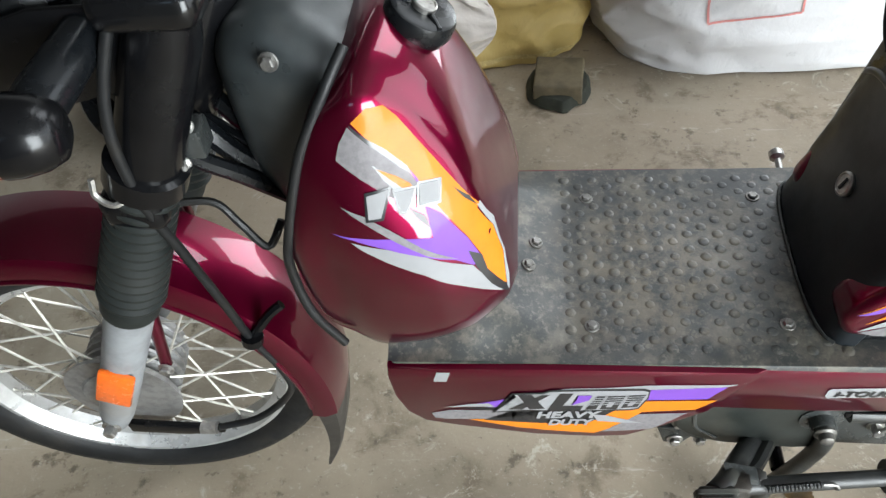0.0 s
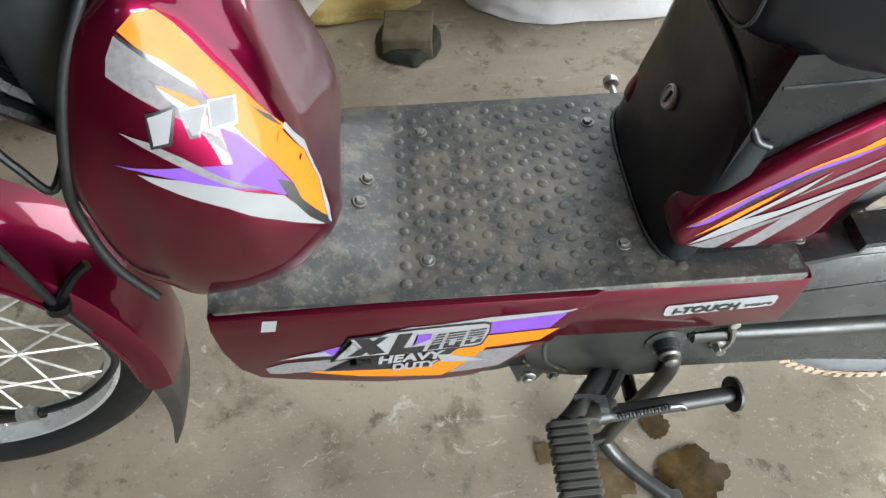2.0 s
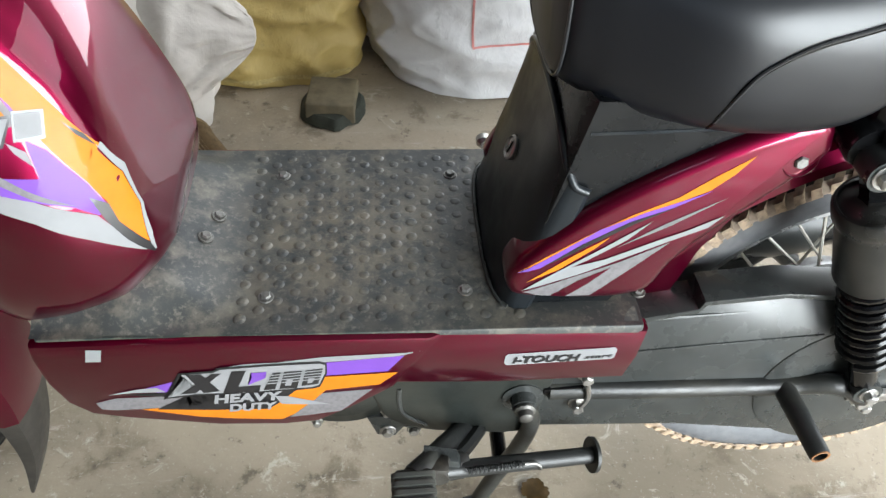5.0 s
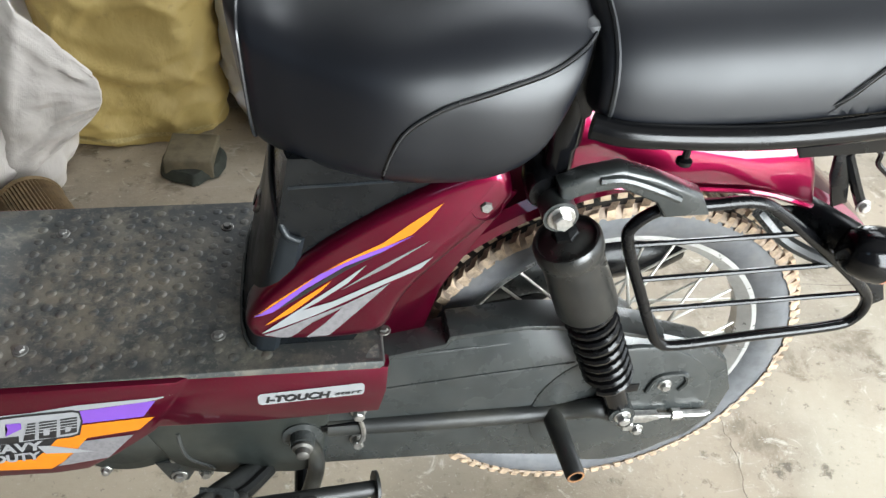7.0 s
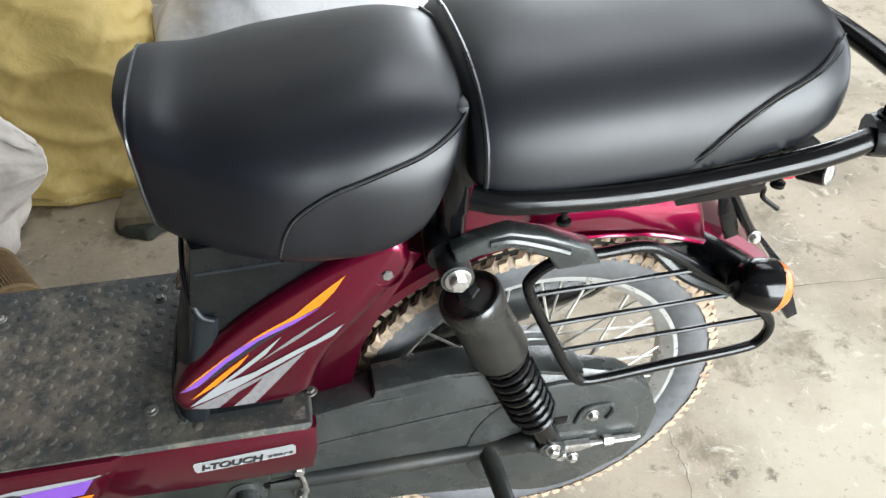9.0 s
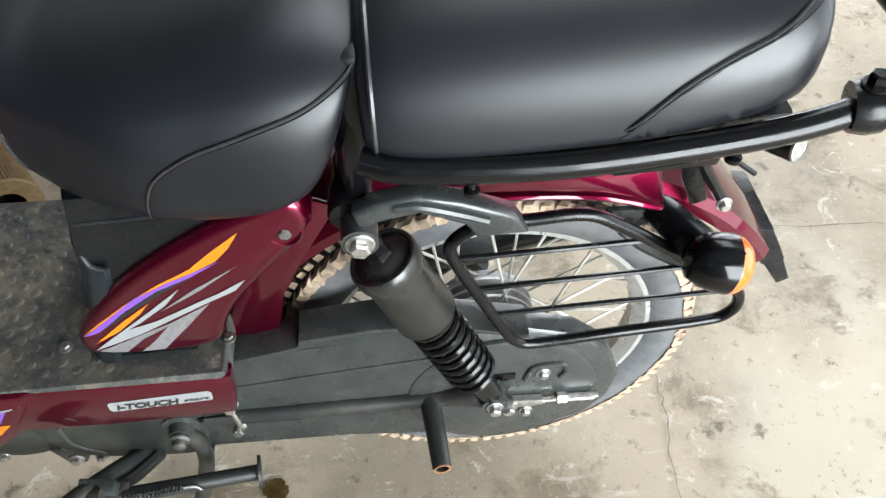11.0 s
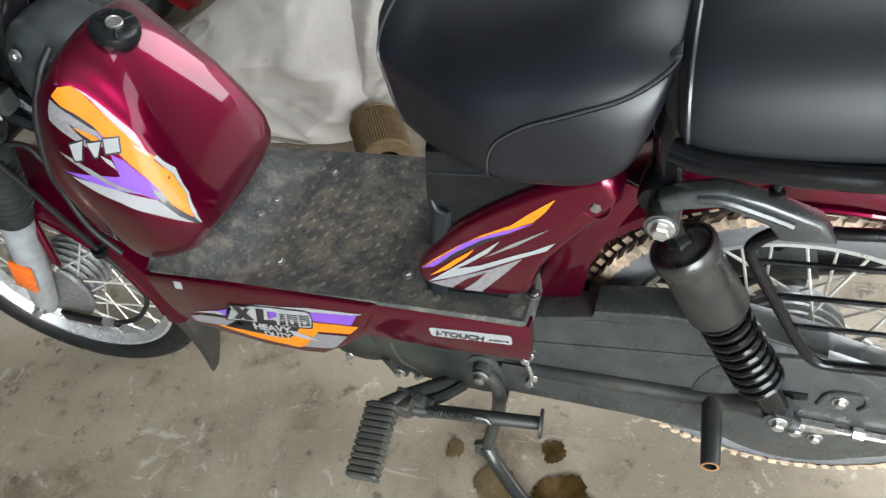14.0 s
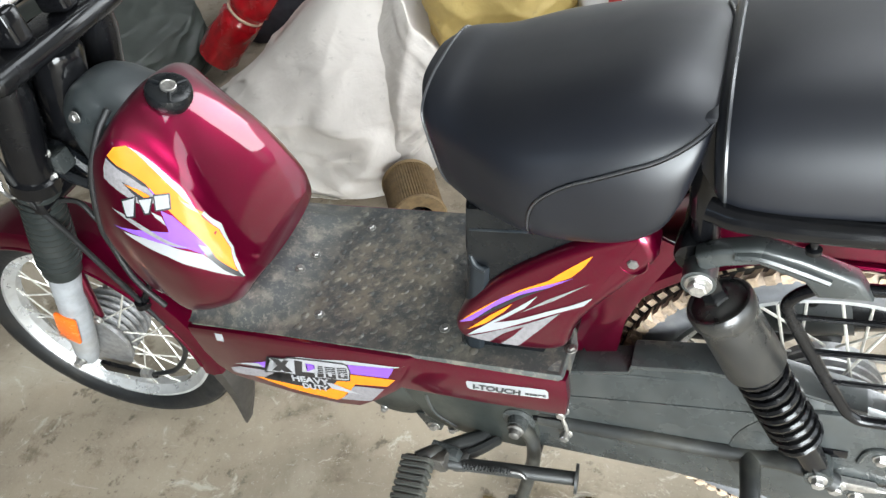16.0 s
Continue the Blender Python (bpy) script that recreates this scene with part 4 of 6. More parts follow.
part("tail_bracket", plate([(0.985, 0.695), (1.006, 0.695), (1.018, 0.640), (1.030, 0.606), (1.014, 0.600), (0.996, 0.64)], -0.068, -0.074, 0.002), BLACK, moped)
part("tail_bracket", plate([(0.930, 0.606), (0.998, 0.602), (1.005, 0.585), (0.96, 0.578)], -0.070, -0.078, 0.002), GREYBLACK, moped)
part("bracket_strut", tube([(1.005, -0.07, 0.668), (1.035, -0.074, 0.62), (1.044, -0.076, 0.606)], 0.006, 8), BLACK, moped)
part("bracket_strut", tube([(0.93, -0.074, 0.60), (0.965, -0.09, 0.57), (1.01, -0.112, 0.555)], 0.008, 8), GREYBLACK, moped)
part("spring_clip", tube([(1.01, -0.06, 0.675), (1.045, -0.065, 0.665), (1.05, -0.066, 0.65), (1.072, -0.068, 0.632)], 0.003, 6), BLACK, moped)
bolt("bracket_bolt", (0.99, -0.077, 0.602), (0, -1, 0), 0.007, moped)
bolt("bracket_bolt", (1.044, -0.080, 0.606), (0, -1, 0), 0.006, moped)
part("side_reflector", block(0.998, 1.048, -0.106, -0.096, 0.702, 0.722, 0.004), RED_LENS, moped, "red side reflector")
part("plate_holder", plate([(1.124, 0.502), (1.150, 0.497), (1.182, 0.440), (1.155, 0.432)], -0.03, 0.07, 0.004), PLASTIC, moped, "dark plate holder on the tail")
part("rear_flap", plate([(1.155, 0.436), (1.180, 0.440), (1.200, 0.400), (1.186, 0.392)], -0.03, 0.06, 0.003), PLASTIC, moped, "dark plastic rear mud flap")


def build_indicator(base, tip, lens_dir, lens=True):
    """A turn signal: rubber stem, black shell, orange lens."""
    base, tip = Vector(base), Vector(tip)
    d = (tip - base).normalized()
    L = (tip - base).length
    stem = part("turn_signal", lathe([(-0.004, 0.016), (0.0, 0.017), (0.5 * L, 0.019), (0.62 * L, 0.018)], base, d, 20), PLASTIC, moped, "black turn signal with orange lens")
    axis = Vector(lens_dir).normalized()
    c = base + d * 0.78 * L
    part("shell", lathe([(-0.032, 0.012), (-0.028, 0.020), (-0.016, 0.026), (-0.002, 0.0290), (0.009, 0.0295)], c, axis, 28), BLACK, stem)
    part("lens", lathe([(0.007, 0.0290), (0.016, 0.0280), (0.023, 0.023), (0.027, 0.012), (0.028, 0.0)], c, axis, 28), ORANGE_LENS, stem, "orange lens")
    return stem, c, axis


signal, sc, sx = build_indicator((0.982, -0.076, 0.600), (1.030, -0.165, 0.597), (0.92, -0.12, -0.22))
part("tape", decal_mesh([(1.040, 0.56), (1.052, 0.575), (1.058, 0.60), (1.062, 0.635), (1.047, 0.63), (1.040, 0.60)], surface_of(signal.children[1]), 0.002, 0.01), TAPE, signal, "peeling buff tape")
build_indicator((-0.205, -0.095, 0.840), (-0.235, -0.205, 0.815), (-0.9, -0.15, 0.05))

# guard frame beside the rear wheel
GUARD = [(0.80, 0.643), (0.845, 0.645), (0.893, 0.646), (0.93, 0.626), (1.00, 0.572), (1.065, 0.515), (1.080, 0.488), (1.074, 0.466), (1.05, 0.456), (0.95, 0.448), (0.865, 0.441), (0.842, 0.449), (0.828, 0.472), (0.80, 0.535), (0.772, 0.602), (0.774, 0.625)]
guard = part("wheel_guard", tube([(x, -0.115, z) for x, z in GUARD], 0.0065, 10, 5, closed=True), BLACK, moped, "black wire guard frame beside rear wheel")
for a, b in (((0.777, 0.598), (0.962, 0.602)), ((0.797, 0.549), (1.020, 0.556)), ((0.820, 0.503), (1.072, 0.509))):
    part("guard_rod", tube([(a[0], -0.115, a[1]), (b[0], -0.115, b[1])], 0.003, 8, 1, smooth=False), BLACK, guard)
BRACKET = [(0.686, 0.684), (0.707, 0.694), (0.742, 0.701), (0.778, 0.690), (0.826, 0.668), (0.840, 0.643), (0.793, 0.642), (0.782, 0.660), (0.743, 0.679), (0.712, 0.673), (0.690, 0.664)]
part("guard_bracket", plate(BRACKET, -0.108, -0.130, 0.005, 3), GREYBLACK, moped, "satin black bent guard bracket")
part("bracket_ridge", tube([(0.722, -0.130, 0.690), (0.744, -0.131, 0.691), (0.778, -0.131, 0.678), (0.802, -0.130, 0.666)], 0.0045, 8), GREYBLACK, moped)
part("mount_boss", lathe([(0, 0.019), (0.004, 0.021), (0.03, 0.021), (0.045, 0.017), (0.07, 0.017)], (0.684, -0.112, 0.664), (0.02, 1, 0.05), 20), BLACK, moped)
SKIRT = [(0.680, 0.672), (0.715, 0.649), (0.78, 0.642), (0.85, 0.639), (0.92, 0.631), (0.984, 0.611), (0.975, 0.650), (0.958, 0.692), (0.93, 0.722), (0.80, 0.728), (0.70, 0.728)]
for s in (-1, 1):
    bm = plate(SKIRT, s * 0.050, s * 0.070, 0.007, 3)
    for v in bm.verts:
        v.co.y += s * 0.17 * (0.70 - v.co.z)
    part("tail_skirt", bm, MAROON, moped, "glossy maroon skirt over the rear wheel")
    part("skirt_flange", tube([(x, s * (0.070 + 0.17 * (0.70 - z)), z) for x, z in SKIRT[1:6]], 0.004, 8), MAROON, moped)
part("rail_plate", plate([(0.885, 0.738), (1.000, 0.744), (0.992, 0.712), (0.905, 0.708)], -0.126, -0.132, 0.002), BLACK, moped)

# front fork
FORK_TOP, FORK_LOW = Vector((-0.150, 0, 0.835)), Vector((-0.430, 0, 0.262))
for s in (-1, 1):
    top, low = FORK_TOP + Vector((0, s * 0.090, 0)), FORK_LOW + Vector((0, s * 0.088, 0))
    d, L = (low - top).normalized(), (low - top).length
    leg = part("fork_leg", lathe([(-0.04, 0.0), (-0.04, 0.020), (0, 0.028), (0.135, 0.030), (0.137, 0.036), (0.16, 0.036), (0.162, 0.027), (0.18, 0.026)], top, d, 24), BLACK, moped, "black telescopic fork leg")
    prof = [(0.165, 0.022)]
    for i in range(13):
        h = 0.168 + 0.0135 * i
        prof += [(h, 0.0245 + 0.0003 * i), (h + 0.004, 0.0315 + 0.0003 * i), (h + 0.0075, 0.0315 + 0.0003 * i), (h + 0.0115, 0.0245 + 0.0003 * i)]
    prof += [(0.347, 0.031), (0.367, 0.031), (0.367, 0.02)]
    part("gaiter", lathe(prof, top, d, 28), GAITER, leg, "ribbed rubber gaiter")
    part("fork_slider", lathe([(0.355, 0.02), (0.36, 0.027), (L - 0.06, 0.024), (L - 0.01, 0.022), (L + 0.015, 0.018), (L + 0.015, 0.0)], top, d, 24), GREYPAINT, leg, "grey fork slider")
    bolt("axle_nut", low + Vector((0, s * 0.02, 0)), (0, s, 0), 0.009, leg, STEEL, 0.012)
    # reflector on the slider, in line with the leg
    p = top + d * 0.515 + Vector((0, s * 0.026, 0))
    side = Vector((d.z, 0, -d.x))
    bm = block(-0.021, 0.021, -0.004, 0.004, -0.036, 0.036, 0.003)
    m = Matrix((side, (0, 1, 0), -d)).transposed().to_4x4()
    m.translation = p
    bm.transform(m)
    part("reflector", bm, ORANGE_LENS, leg, "orange reflector")
    part("mudguard_stay", tube([low + Vector((0.11, -s * 0.005, 0.117)), low + Vector((0.122, -s * 0.013, 0.20)), low + Vector((0.134, -s * 0.024, 0.30))], 0.0075, 10), MAROON, moped, "maroon mudguard stay")
    bolt("stay_bolt", low + Vector((0.112, s * 0.002, 0.117)), (0, s, 0), 0.007, moped)
part("headstock", lathe([(0, 0.03), (0.01, 0.036), (0.19, 0.036), (0.20, 0.03)], (-0.135, 0, 0.86), (-0.44, 0, -0.9), 20), BLACK, moped)
for k in range(7):
    y = -0.066 + 0.022 * k
    part("wiring", tube([(-0.25, y * 0.6, 0.80), (-0.215, y, 0.745 - 0.012 * (k % 3)), (-0.185, y * 1.05, 0.70 + 0.02 * (k % 2)), (-0.15, y * 0.9, 0.665), (-0.11, y * 0.7, 0.62 + 0.015 * (k % 3))], 0.0085 + 0.002 * (k % 2), 8), PLASTIC, moped)
part("horn", lathe([(0, 0.02), (0.012, 0.044), (0.03, 0.047), (0.034, 0.044), (0.034, 0.0)], (-0.235, -0.01, 0.725), (-0.9, 0, -0.35), 28), PLASTIC, moped, "black horn behind the fork")
part("wiring_connector", block(-0.195, -0.165, -0.078, -0.05, 0.70, 0.73, 0.003), GREYBLACK, moped)
for x, y, z in ((-0.20, -0.085, 0.765), (-0.17, -0.08, 0.74), (-0.185, -0.082, 0.70)):
    bolt("wiring_screw", (x, y, z), (0.3, -1, 0.3), 0.005, moped, STEEL, 0.008)
# yokes, handlebar and headlamp
part("lower_yoke", block(-0.262, -0.205, -0.118, 0.118, 0.648, 0.690, 0.012, 3), BLACK, moped, "black lower fork yoke")
part("upper_yoke", block(-0.185, -0.105, -0.125, 0.125, 0.852, 0.885, 0.014, 3), BLACK, moped, "black upper fork yoke")
for s in (-1, 1):
    part("bar_clamp", block(-0.165, -0.115, s * 0.045 - 0.016, s * 0.045 + 0.016, 0.885, 0.935, 0.008, 3), BLACK, moped)
    bolt("yoke_nut", (-0.150, s * 0.09, 0.885), (-0.2, 0, 1), 0.012, moped, CHROME, 0.012)
part("handlebar", tube([(-0.07, -0.33, 1.02), (-0.09, -0.24, 1.02), (-0.13, -0.10, 0.955), (-0.14, -0.05, 0.935), (-0.14, 0.05, 0.935), (-0.13, 0.10, 0.955), (-0.09, 0.24, 1.02), (-0.07, 0.33, 1.02)], 0.011, 12), CHROME, moped, "chrome handlebar")
part("headlamp_shell", lathe([(-0.02, 0.02), (0.0, 0.055), (0.04, 0.078), (0.08, 0.085), (0.10, 0.085)], (-0.235, 0, 0.815), (-1, 0, 0.05), 32), PLASTIC, moped, "black headlamp shell")
part("headlamp_stay", plate([(-0.16, 0.862), (-0.15, 0.80), (-0.25, 0.775), (-0.33, 0.79), (-0.33, 0.835), (-0.24, 0.86)], -0.088, -0.096, 0.003), BLACK, moped)
part("headlamp_stay", plate([(-0.16, 0.862), (-0.15, 0.80), (-0.25, 0.775), (-0.33, 0.79), (-0.33, 0.835), (-0.24, 0.86)], 0.088, 0.096, 0.003), BLACK, moped)
# cables and the front brake
part("brake_cable", tube([(-0.14, -0.09, 0.93), (-0.20, -0.118, 0.80), (-0.215, -0.118, 0.70), (-0.214, -0.10, 0.60), (-0.210, -0.085, 0.50), (-0.208, -0.072, 0.418), (-0.190, -0.068, 0.34), (-0.195, -0.066, 0.285), (-0.25, -0.07, 0.225), (-0.31, -0.076, 0.205)], 0.0048, 10), RUBBER, moped, "black front brake cable")
part("cable_clip", lathe([(-0.006, 0.008), (-0.006, 0.013), (0.006, 0.013), (0.006, 0.008)], (-0.206, -0.072, 0.418), (0.2, 0, 1), 12), BLACK, moped)
part("cable_clip", tube([(-0.206, -0.07, 0.418), (-0.18, -0.062, 0.45), (-0.165, -0.055, 0.46)], 0.006, 8), BLACK, moped)
part("brake_arm", plate([(-0.44, 0.215), (-0.36, 0.208), (-0.305, 0.207), (-0.305, 0.196), (-0.36, 0.188), (-0.44, 0.192)], -0.070, -0.080, 0.002), BLACK, moped, "black brake arm")
part("cable_nut", lathe([(0, 0.005), (0, 0.009), (0.022, 0.009), (0.022, 0.005)], (-0.335, -0.078, 0.206), (1, 0, 0.05), 8), STEEL, moped, smooth=False)
part("brake_plate", lathe([(0, 0.05), (0.004, 0.075), (0.012, 0.078), (0.014, 0.06), (0.02, 0.02), (0.02, 0)], (FX, -0.048, FZ), (0, -1, 0), 36), ALLOY, moped, "cast alloy brake plate")
part("speedo_cable", tube([(-0.12, -0.075, 0.62), (-0.135, -0.09, 0.60), (-0.155, -0.085, 0.625), (-0.175, -0.08, 0.65), (-0.21, -0.085, 0.655)], 0.004, 8), RUBBER, moped)
part("wire_loop", tube([(-0.215, -0.10, 0.70), (-0.235, -0.12, 0.69), (-0.25, -0.12, 0.70), (-0.25, -0.115, 0.715)], 0.003, 6), STEEL, moped)
part("down_tube", tube([(-0.15, 0, 0.82), (-0.10, 0, 0.60), (-0.04, 0, 0.42), (0.05, 0, 0.38), (0.45, 0, 0.38)], 0.022, 12), BLACK, moped)

# left-hand parts below the footboard
crank = part("engine_cover", lathe([(-0.06, 0.06), (-0.02, 0.078), (-0.004, 0.076), (0.004, 0.066), (0.006, 0.05), (0.010, 0.045), (0.011, 0.0)], (0.235, -0.085, 0.315), (0, -1, 0), 36), CASE_GREY, moped, "dark round engine cover")
for k in range(5):
    a = k * math.tau / 5 + 0.5
    bolt("cover_bolt", (0.235 + 0.07 * math.cos(a), -0.088, 0.315 + 0.07 * math.sin(a)), (0, -1, 0), 0.005, crank)
case = part("engine_case", plate(rounded([(0.26, 0.395), (0.40, 0.40), (0.470, 0.395), (0.474, 0.34), (0.466, 0.285), (0.452, 0.227), (0.363, 0.231), (0.325, 0.239), (0.293, 0.256), (0.275, 0.29)], 3), 0.09, -0.098, 0.007, 3), CASE_GREY, moped, "dark crankcase")
# raised bead put in for the highlight along an arc groove
part("case_rim", tube([(0.300, -0.0975, 0.325), (0.300, -0.0975, 0.300), (0.306, -0.0975, 0.274), (0.332, -0.0975, 0.250)], 0.0028, 8), GREYBLACK, case)
part("engine_lug", plate([(0.262, 0.26), (0.274, 0.222), (0.296, 0.218), (0.306, 0.236), (0.326, 0.224), (0.334, 0.26)], -0.078, -0.092, 0.003), GREYBLACK, case)
bolt("lug_bolt", (0.287, -0.092, 0.232), (0, -1, 0), 0.007, case)
bolt("lug_bolt", (0.318, -0.090, 0.230), (0, -1, 0), 0.006, case)
pivot = part("stand_pivot", lathe([(0, 0.010), (0.004, 0.0125), (0.006, 0.0125), (0.008, 0.009), (0.015, 0.008), (0.017, 0.005)], (0.440, -0.112, 0.302), (0, -1, 0), 18), DULL, moped, "zinc pivot bolt")
part("pivot_washer", lathe([(0, 0.024), (0.003, 0.024), (0.004, 0.015), (0.016, 0.014)], (0.440, -0.097, 0.302), (0, -1, 0), 24), GREYBLACK, pivot)
for x, z in ((0.507, 0.340), (0.505, 0.284)):
    bolt("cable_screw", (x, -0.096, z), (0, -1, 0.1), 0.007, moped, STEEL, 0.012)
part("cable_clip", tube([(0.507, -0.104, 0.34), (0.512, -0.108, 0.31), (0.505, -0.106, 0.284)], 0.003, 6), STEEL, moped)
# raised black plate put in for a dark groove; no recess is cut
part("frame_rail", plate([(0.462, 0.318), (0.508, 0.320), (0.508, 0.310), (0.462, 0.308)], -0.085, -0.1005, 0.002), BLACK, moped)

# rider's foot peg: ribbed rubber on a folding arm
peg_a, peg_b = Vector((0.312, -0.180, 0.292)), Vector((0.316, -0.282, 0.274))
pd = (peg_b - peg_a).normalized()
side = pd.cross(Vector((0, 0, 1))).normalized()
rise = side.cross(pd)


def pad_ring(h, w, t):
    """A rounded rectangle across the pad, h along it."""
    c = peg_a + pd * h
    return [c + side * (w * math.copysign(abs(math.cos(a)) ** 0.35, math.cos(a))) + rise * (t * math.copysign(abs(math.sin(a)) ** 0.35, math.sin(a))) for a in [(k + 0.5) * math.tau / 20 for k in range(20)]]


rings = [pad_ring(0, 0.018, 0.008)]
for i in range(11):
    h = 0.003 + 0.0092 * i
    rings += [pad_ring(h, 0.0205, 0.0095), pad_ring(h + 0.001, 0.0235, 0.0120), pad_ring(h + 0.0056, 0.0235, 0.0120), pad_ring(h + 0.0066, 0.0205, 0.0095)]
rings += [pad_ring(0.1045, 0.0235, 0.0120), pad_ring(0.108, 0.0225, 0.0110)]
peg = part("foot_peg", loft(rings), plain("dusty_peg_rubber", (0.03, 0.032, 0.028), 0.55, grain=40, bump=0.3, dirt=(0.09, 0.085, 0.065), dirt_amount=0.5), moped, "flat ribbed rubber rider foot peg")
part("peg_arm", tube([(0.312, -0.185, 0.291), (0.328, -0.168, 0.286), (0.352, -0.132, 0.262), (0.378, -0.095, 0.236), (0.392, -0.075, 0.230)], 0.0125, 10), STANDBLACK, peg)
part("peg_hinge", plate([(0.325, 0.296), (0.362, 0.285), (0.37, 0.262), (0.345, 0.25), (0.325, 0.262)], -0.168, -0.15, 0.003), GREYBLACK, peg)
part("peg_arm", tube([(0.350, -0.158, 0.268), (0.372, -0.135, 0.252), (0.396, -0.098, 0.236)], 0.0085, 8), STANDBLACK, peg)
def casting(name, place, size, seed, parent):
    """A lumpy, dirty cast lug."""
    bm = bmesh.new()
    bmesh.ops.create_icosphere(bm, subdivisions=3, radius=1)
    for v in bm.verts:
        k = 1 + 0.28 * noise.fractal(v.co * 1.7 + Vector((seed, 0, 0)), 1.0, 2.0, 3)
        q = Vector([math.copysign(abs(c) ** 0.5, c) for c in v.co]) * k
        v.co = Vector(place) + Vector((q.x * size[0], q.y * size[1], q.z * size[2]))
    return part(name, bm, GRIME, parent)


GRIME = plain("grimy_casting", (0.02, 0.019, 0.017), 0.6, grain=50, vary=0.4, bump=0.5, dirt=(0.09, 0.075, 0.055), dirt_amount=0.5)
for k, (p, q) in enumerate((((0.338, -0.172, 0.280), (0.015, 0.013, 0.014)), ((0.360, -0.158, 0.262), (0.017, 0.012, 0.011)))):
    casting("peg_casting", p, q, 3.1 * k, peg)
# folded side stand with its spring and disc foot
side_stand = part("side_stand", tube([(0.345, -0.168, 0.268), (0.40, -0.158, 0.258), (0.524, -0.138, 0.238)], 0.010, 12), STANDBLACK, moped, "folded black side stand with disc foot")
part("stand_foot", lathe([(-0.002, 0.021), (0.002, 0.021), (0.003, 0.017)], (0.524, -0.138, 0.238), (0.97, 0.12, -0.15), 22), STANDBLACK, side_stand)
coil = []
for k in range(120):
    u = k / 119
    c = Vector((0.372, -0.172, 0.2730)).lerp(Vector((0.438, -0.160, 0.2625)), u)
    a = k * math.tau / 8
    coil.append(c + Vector((0, 0.0036 * math.cos(a), 0.0036 * math.sin(a))))
part("stand_spring", tube(coil, 0.0012, 5, 1, smooth=False), STANDBLACK, side_stand, "blackened steel coil spring")
part("spring_end", tube([(0.438, -0.160, 0.2625), (0.452, -0.159, 0.2600), (0.458, -0.1605, 0.2530), (0.456, -0.156, 0.2440)], 0.0020, 6), DULL, side_stand)
# centre stand
for s in (-1, 1):
    leg = part("stand_leg", tube([(0.440, s * 0.104, 0.310), (0.454, s * 0.104, 0.262), (0.446, s * 0.102, 0.20), (0.425, s * 0.100, 0.13), (0.402, s * 0.105, 0.06)], 0.0105, 12), STANDBLACK, moped, "black centre stand leg")
    part("stand_shoe", tube([(0.402, s * 0.105, 0.065), (0.420, s * 0.12, 0.042), (0.45, s * 0.145, 0.026), (0.487, s * 0.172, 0.012)], 0.011, 10), STANDBLACK, leg)
    part("shoe_pad", block(0.474, 0.506, s * 0.176 - 0.014, s * 0.176 + 0.014, -0.001, 0.012, 0.003), GREYBLACK, leg)
    part("stand_gusset", plate([(0.385, 0.075), (0.41, 0.085), (0.42, 0.05), (0.395, 0.03), (0.38, 0.045)], s * 0.10, s * 0.112, 0.003), GREYBLACK, leg)
part("stand_crossbar", tube([(0.43, -0.09, 0.15), (0.43, 0.09, 0.15)], 0.010, 10, 1, smooth=False), BLACK, moped)

# ---- prints ----
decal("print_stripe", [(-0.0260, 0.7587), (-0.0145, 0.7670), (-0.0022, 0.7643), (0.0071, 0.7529), (0.0275, 0.7213), (0.0462, 0.6921), (0.0659, 0.6602), (0.0621, 0.6625), (0.0765, 0.6320), (0.0848, 0.6029), (0.0876, 0.5692), (0.0711, 0.6002), (0.0665, 0.6182), (0.0562, 0.6400), (0.0399, 0.6669), (0.0289, 0.6857), (0.0189, 0.7050), (0.0128, 0.7148), (-0.0045, 0.7331)], tank_skin, AMBER, tank, 0.0006, 0.008)
decal("print_stripe", [(0.0667, 0.6603), (0.0771, 0.6343), (0.0863, 0.6006), (0.0901, 0.5754), (0.0900, 0.5560), (0.0875, 0.5595), (0.0880, 0.5685), (0.0851, 0.6023), (0.0769, 0.6315), (0.0640, 0.6608)], tank_skin, WHITE, tank, 0.0006, 0.008)
decal("print_stripe", [(-0.0278, 0.7575), (-0.0041, 0.7357), (0.0129, 0.7155), (0.0147, 0.7103), (0.0080, 0.7157), (-0.0079, 0.7341), (-0.0263, 0.7536)], tank_skin, INK, tank, 0.0008, 0.008)
decal("print_stripe", [(-0.0289, 0.7558), (-0.0078, 0.7347), (0.0126, 0.7141), (0.0190, 0.7011), (0.0206, 0.6909), (-0.0001, 0.6950), (-0.0067, 0.7010), (-0.0164, 0.7100), (-0.0408, 0.7308), (-0.0372, 0.7431)], tank_skin, SILVER, tank, 0.0005, 0.008)
decal("print_stripe", [(-0.0139, 0.7260), (-0.0037, 0.7170), (0.0053, 0.7041), (0.0080, 0.6972), (0.0011, 0.7017), (-0.0056, 0.7109)], tank_skin, INK, tank, 0.0008, 0.008)
decal("print_stripe", [(-0.0110, 0.7220), (0.0029, 0.7122), (0.0135, 0.7027), (0.0175, 0.6959), (0.0084, 0.6998), (0.0004, 0.7089)], tank_skin, AMBER, tank, 0.0010, 0.008)
decal("print_stripe", [(0.0137, 0.7137), (0.0204, 0.7075), (0.0288, 0.6935), (0.0303, 0.6847), (0.0239, 0.6869), (0.0190, 0.7011)], tank_skin, PURPLE, tank, 0.0005, 0.008)
decal("print_stripe", [(0.0123, 0.6828), (0.0239, 0.6732), (0.0277, 0.6608), (0.0168, 0.6738)], tank_skin, WHITE, tank, 0.0010, 0.008)
